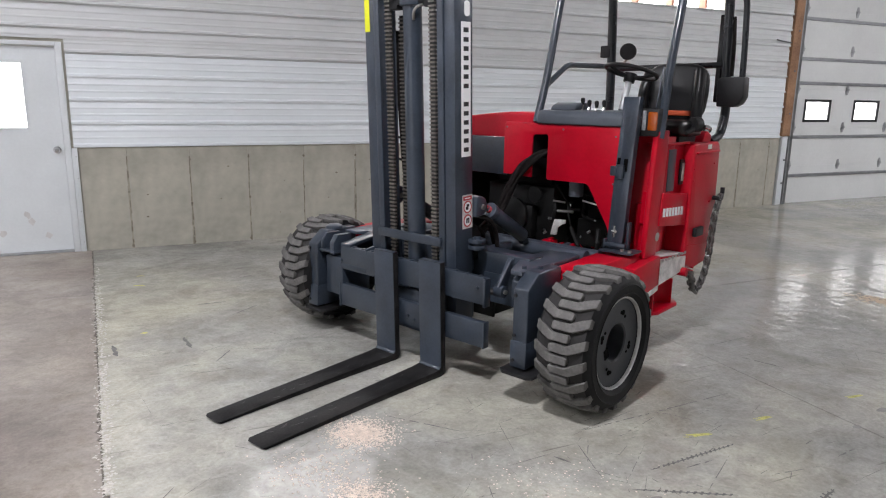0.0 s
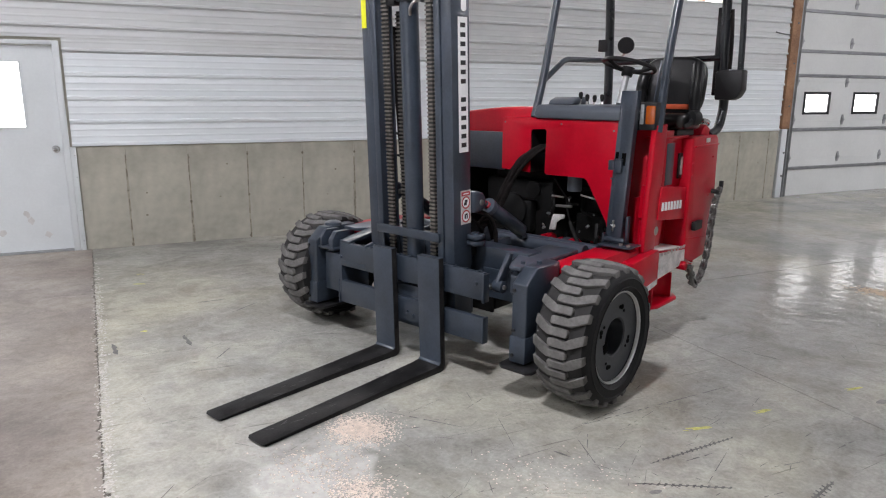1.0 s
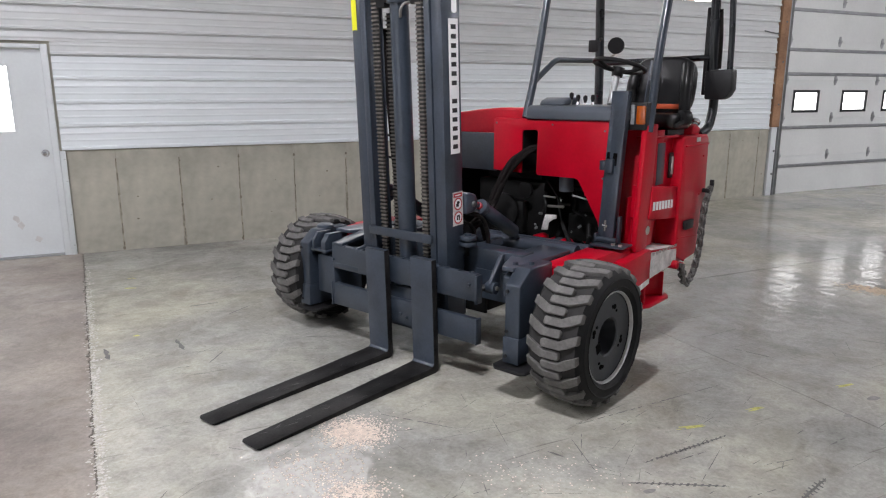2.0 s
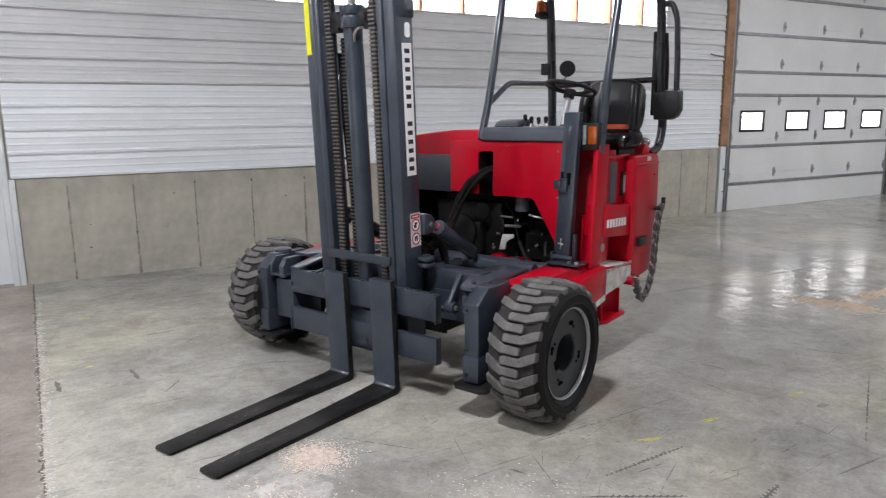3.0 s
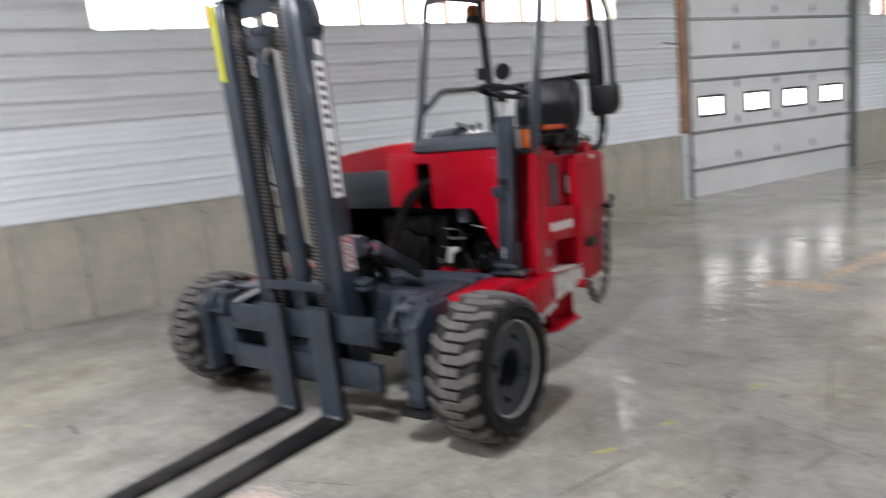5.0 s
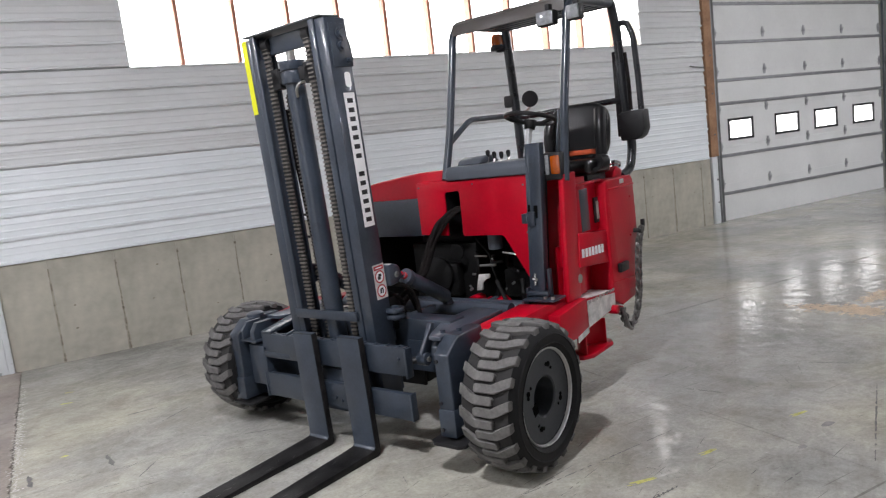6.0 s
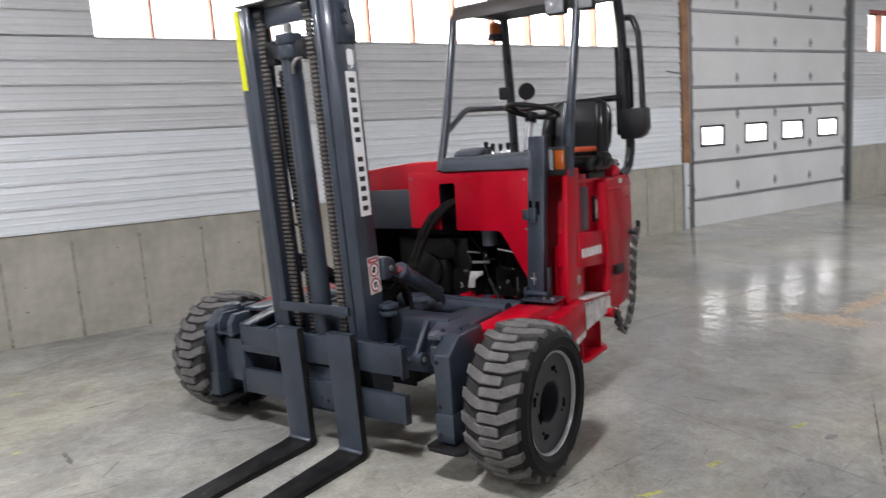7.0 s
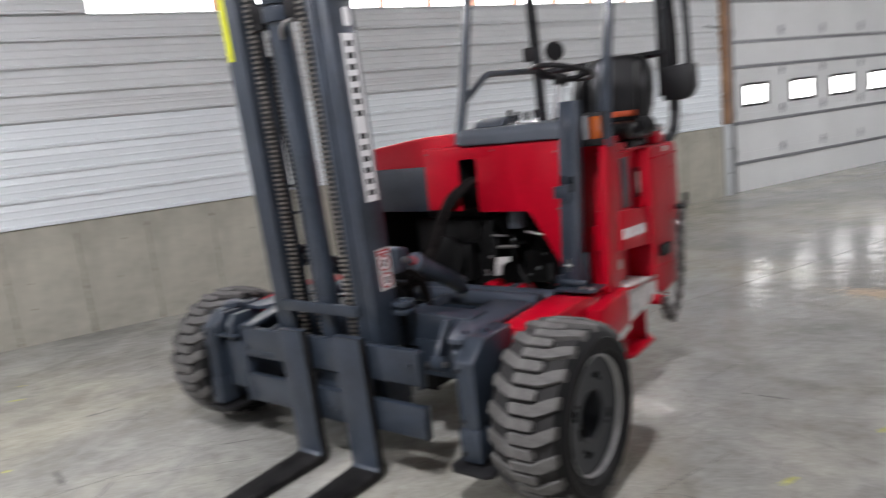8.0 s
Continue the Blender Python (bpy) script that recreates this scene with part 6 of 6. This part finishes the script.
# ---- marks and litter on the floor ----
def ragged_streak(bm, p, q, w, rng, broken=0.0):
    """A thin uneven film along a line, a millimetre thick."""
    p, q = Vector((*p, 0)), Vector((*q, 0))
    d = q - p
    n = max(3, int(d.length / 0.025))
    side = Vector((-d.y, d.x, 0)).normalized()
    prev = None
    for i in range(n + 1):
        t = i / n
        c = p + d * t + side * rng.uniform(-0.3, 0.3) * w
        ww = w * (0.25 + 0.75 * math.sin(math.pi * min(1, max(0, t))) ** 0.5) * rng.uniform(0.45, 1.0)
        a, b = bm.verts.new((*(c + side * ww)[:2], 0.0012)), bm.verts.new((*(c - side * ww)[:2], 0.0012))
        if prev and rng.random() > broken:
            bm.faces.new((prev[0], a, b, prev[1]))
        prev = (a, b)


rng = random.Random(12)
bm = bmesh.new()
SCUFFS = [((2.70, -5.81), (2.89, -5.805), 0.006, 0.1), ((2.46, -5.33), (3.54, -5.27), 0.006, 0.25), ((4.87, -5.60), (3.93, -6.14), 0.007, 0.25), ((4.95, -5.10), (5.16, -5.38), 0.009, 0.05),
          ((1.13, -2.77), (1.35, -2.58), 0.009, 0.1), ((0.92, -2.41), (1.13, -2.395), 0.014, 0.1), ((0.915, -3.69), (1.02, -3.52), 0.008, 0), ((1.31, -1.70), (1.55, -1.58), 0.009, 0.2),
          ((1.64, -4.80), (1.93, -5.11), 0.006, 0.2), ((1.62, -4.996), (1.75, -5.03), 0.005, 0.2), ((4.06, -4.88), (4.17, -5.12), 0.009, 0.2), ((3.46, -6.01), (3.61, -5.99), 0.006, 0.1),
          ((2.22, -5.49), (2.26, -5.57), 0.010, 0), ((4.05, -4.63), (4.51, -4.59), 0.008, 0.3), ((0.43, -3.446), (0.665, -3.43), 0.003, 0.1), ((0.665, -3.43), (1.02, -3.484), 0.003, 0.1),
          ((1.02, -3.484), (1.32, -3.62), 0.003, 0.1), ((1.32, -3.62), (1.70, -3.78), 0.003, 0.15), ((1.566, -3.475), (1.75, -3.545), 0.006, 0.1), ((0.72, -3.69), (0.81, -3.70), 0.006, 0.1)]
for p, q, w, broken in SCUFFS:
    ragged_streak(bm, p, q, w * 0.8, rng, broken)


def tread_mark(bm, p, q, w, rng):
    """A skid left by one row of tyre lugs: short slanting bars joined by a thin core."""
    p, q = Vector((*p, 0)), Vector((*q, 0))
    d = (q - p).normalized()
    side = Vector((-d.y, d.x, 0))
    ragged_streak(bm, p[:2], q[:2], w * 0.45, rng, 0.05)
    t, step = 0.01, 0.030
    while t < (q - p).length - 0.01:
        c = p + d * t
        a = w * rng.uniform(0.7, 1.15) * math.sin(math.pi * t / (q - p).length) ** 0.4
        pts = [c - side * a, c - side * a + d * 0.010, c + side * a + d * 0.024, c + side * a + d * 0.012]
        bm.faces.new([bm.verts.new((x.x, x.y, 0.0016)) for x in pts])
        t += step


for p, q, w in (((2.556, -5.762), (3.09, -5.73), 0.013), ((2.377, -5.858), (2.763, -6.068), 0.013), ((2.918, -6.275), (3.188, -6.198), 0.020)):
    tread_mark(bm, p, q, w, rng)
spots = bmesh.new()
for x, y, a, b in ((2.423, -5.952, 0.034, 0.018), (4.162, -5.76, 0.050, 0.026), (3.839, -5.84, 0.030, 0.018), (4.546, -6.03, 0.03, 0.016), (1.747, -4.351, 0.020, 0.012), (3.75, -4.36, 0.04, 0.010)):
    spots.faces.new([spots.verts.new((x + a * math.cos(k * 0.628) * rng.uniform(0.7, 1.1), y + b * math.sin(k * 0.628) * rng.uniform(0.7, 1.1), 0.0014)) for k in range(10)])
thing("oil_spot", spots, M_SPOT, "small grey oil spots on the concrete floor", "stains", kind="stuff", smooth=False)
for i in range(420):
    x, y = (rng.uniform(0.5, 8.0), rng.uniform(-6.6, -1.2)) if i % 3 else (rng.gauss(2.0, 0.7), rng.gauss(-5.5, 0.5))
    a, l = rng.gauss(0.15, 0.8), rng.choice((0.05, 0.08, 0.12, 0.2, 0.35)) * rng.uniform(0.6, 1.2)
    ragged_streak(bm, (x, y), (x + l * math.cos(a), y + l * math.sin(a)), rng.uniform(0.001, 0.003), rng, 0.3)
thing("floor_scuff", bm, M_MARK, "dark tyre scuffs and scratches on the concrete floor", "scuff marks", kind="stuff", smooth=False)

FOOTMARKS = [((0.76, -3.16), (0.79, -3.39), 0.030), ((0.32, -3.16), (0.35, -3.37), 0.030)]
for p, q, w in FOOTMARKS:
    bm = bmesh.new()
    ragged_streak(bm, p, q, w * 0.6, rng)
    thing("dark_smudge", bm, M_MARK, "dark oval smudge on the concrete floor", "smudge", smooth=False)
CRAYON = [((2.92, -5.58), (3.08, -5.61)), ((3.41, -5.58), (3.52, -5.59)), ((4.12, -5.58), (4.24, -5.59)), ((0.455, -1.645), (0.556, -1.671)), ((0.49, -1.310), (0.56, -1.318)), ((0.49, -2.960), (0.54, -2.975))]
for p, q in CRAYON:
    bm = bmesh.new()
    ragged_streak(bm, p, q, 0.012, rng, 0.1)
    ragged_streak(bm, (p[0], p[1] + 0.018), (q[0], q[1] + 0.012), 0.008, rng, 0.3)
    thing("crayon_mark", bm, M_CHALK, "short yellow crayon mark on the floor", "marking", "yellow floor marks", smooth=False)


def flecks(name, centre, sx, sy, angle, count, size, mat, label, category, seed, thick=0.0):
    """Loose grains strewn thickest in the middle."""
    r = random.Random(seed)
    bm = bmesh.new()
    ca, sa = math.cos(angle), math.sin(angle)
    for _ in range(count):
        u, v = r.gauss(0, 0.5), r.gauss(0, 0.5)
        x, y = centre[0] + ca * u * sx - sa * v * sy, centre[1] + sa * u * sx + ca * v * sy
        s = size * r.uniform(0.4, 1.3)
        a = r.uniform(0, 6.28)
        h = 0.001 + thick * r.uniform(0.3, 1.0)
        base = [bm.verts.new((x + s * math.cos(a + k * 1.57) * r.uniform(0.6, 1.2), y + s * math.sin(a + k * 1.57) * r.uniform(0.6, 1.2), 0.0004)) for k in range(4)]
        tip = bm.verts.new((x, y, h))
        for k in range(4):
            bm.faces.new((base[k], base[(k + 1) % 4], tip))
    return thing(name, bm, mat, label, category, kind="stuff", smooth=False)


flecks("granules", (1.46, -4.93), 0.16, 0.14, -0.9, 2600, 0.0055, M_DUST, "spilled pale absorbent granules on the floor", "granules", 1, 0.004)
flecks("granules", (1.20, -5.22), 0.28, 0.22, -0.8, 420, 0.006, M_DUST, "thinly strewn pale granules on the floor", "granules", 2, 0.003)
flecks("granules", (1.30, -5.45), 0.14, 0.10, -0.5, 800, 0.006, M_DUST, "thinly strewn pale granules on the floor", "granules", 3, 0.003)
flecks("granules", (2.10, -5.65), 0.40, 0.22, -0.5, 160, 0.005, M_DUST, "thinly strewn pale granules on the floor", "granules", 4, 0.002)
for i, (c, sx, sy, a) in enumerate((((6.25, -4.42), 0.26, 0.10, -1.2), ((6.30, -4.66), 0.14, 0.16, 0.3), ((6.95, -4.47), 0.40, 0.08, 0.05), ((7.6, -4.42), 0.35, 0.10, 0.1), ((7.75, -4.70), 0.22, 0.12, 0.6))):
    flecks("dust_smear", c, sx, sy, a, 420, 0.020, M_TAN, "tan dust smeared on the floor", "dust", 20 + i, 0.0006)
# pale crumbs broken from the edge of the slab joint
for i, (y, reach) in enumerate(((-2.2, 1.3), (-4.2, 1.3), (-5.6, 0.9), (-6.5, 0.7))):
    flecks("joint_crumbs", (joint_x(y) + 0.020, y), 0.040, reach, 0.046, 520, 0.009, M_CRUMB, "pale crumbled concrete along the floor joint", "crumbs", 40 + i, 0.0)
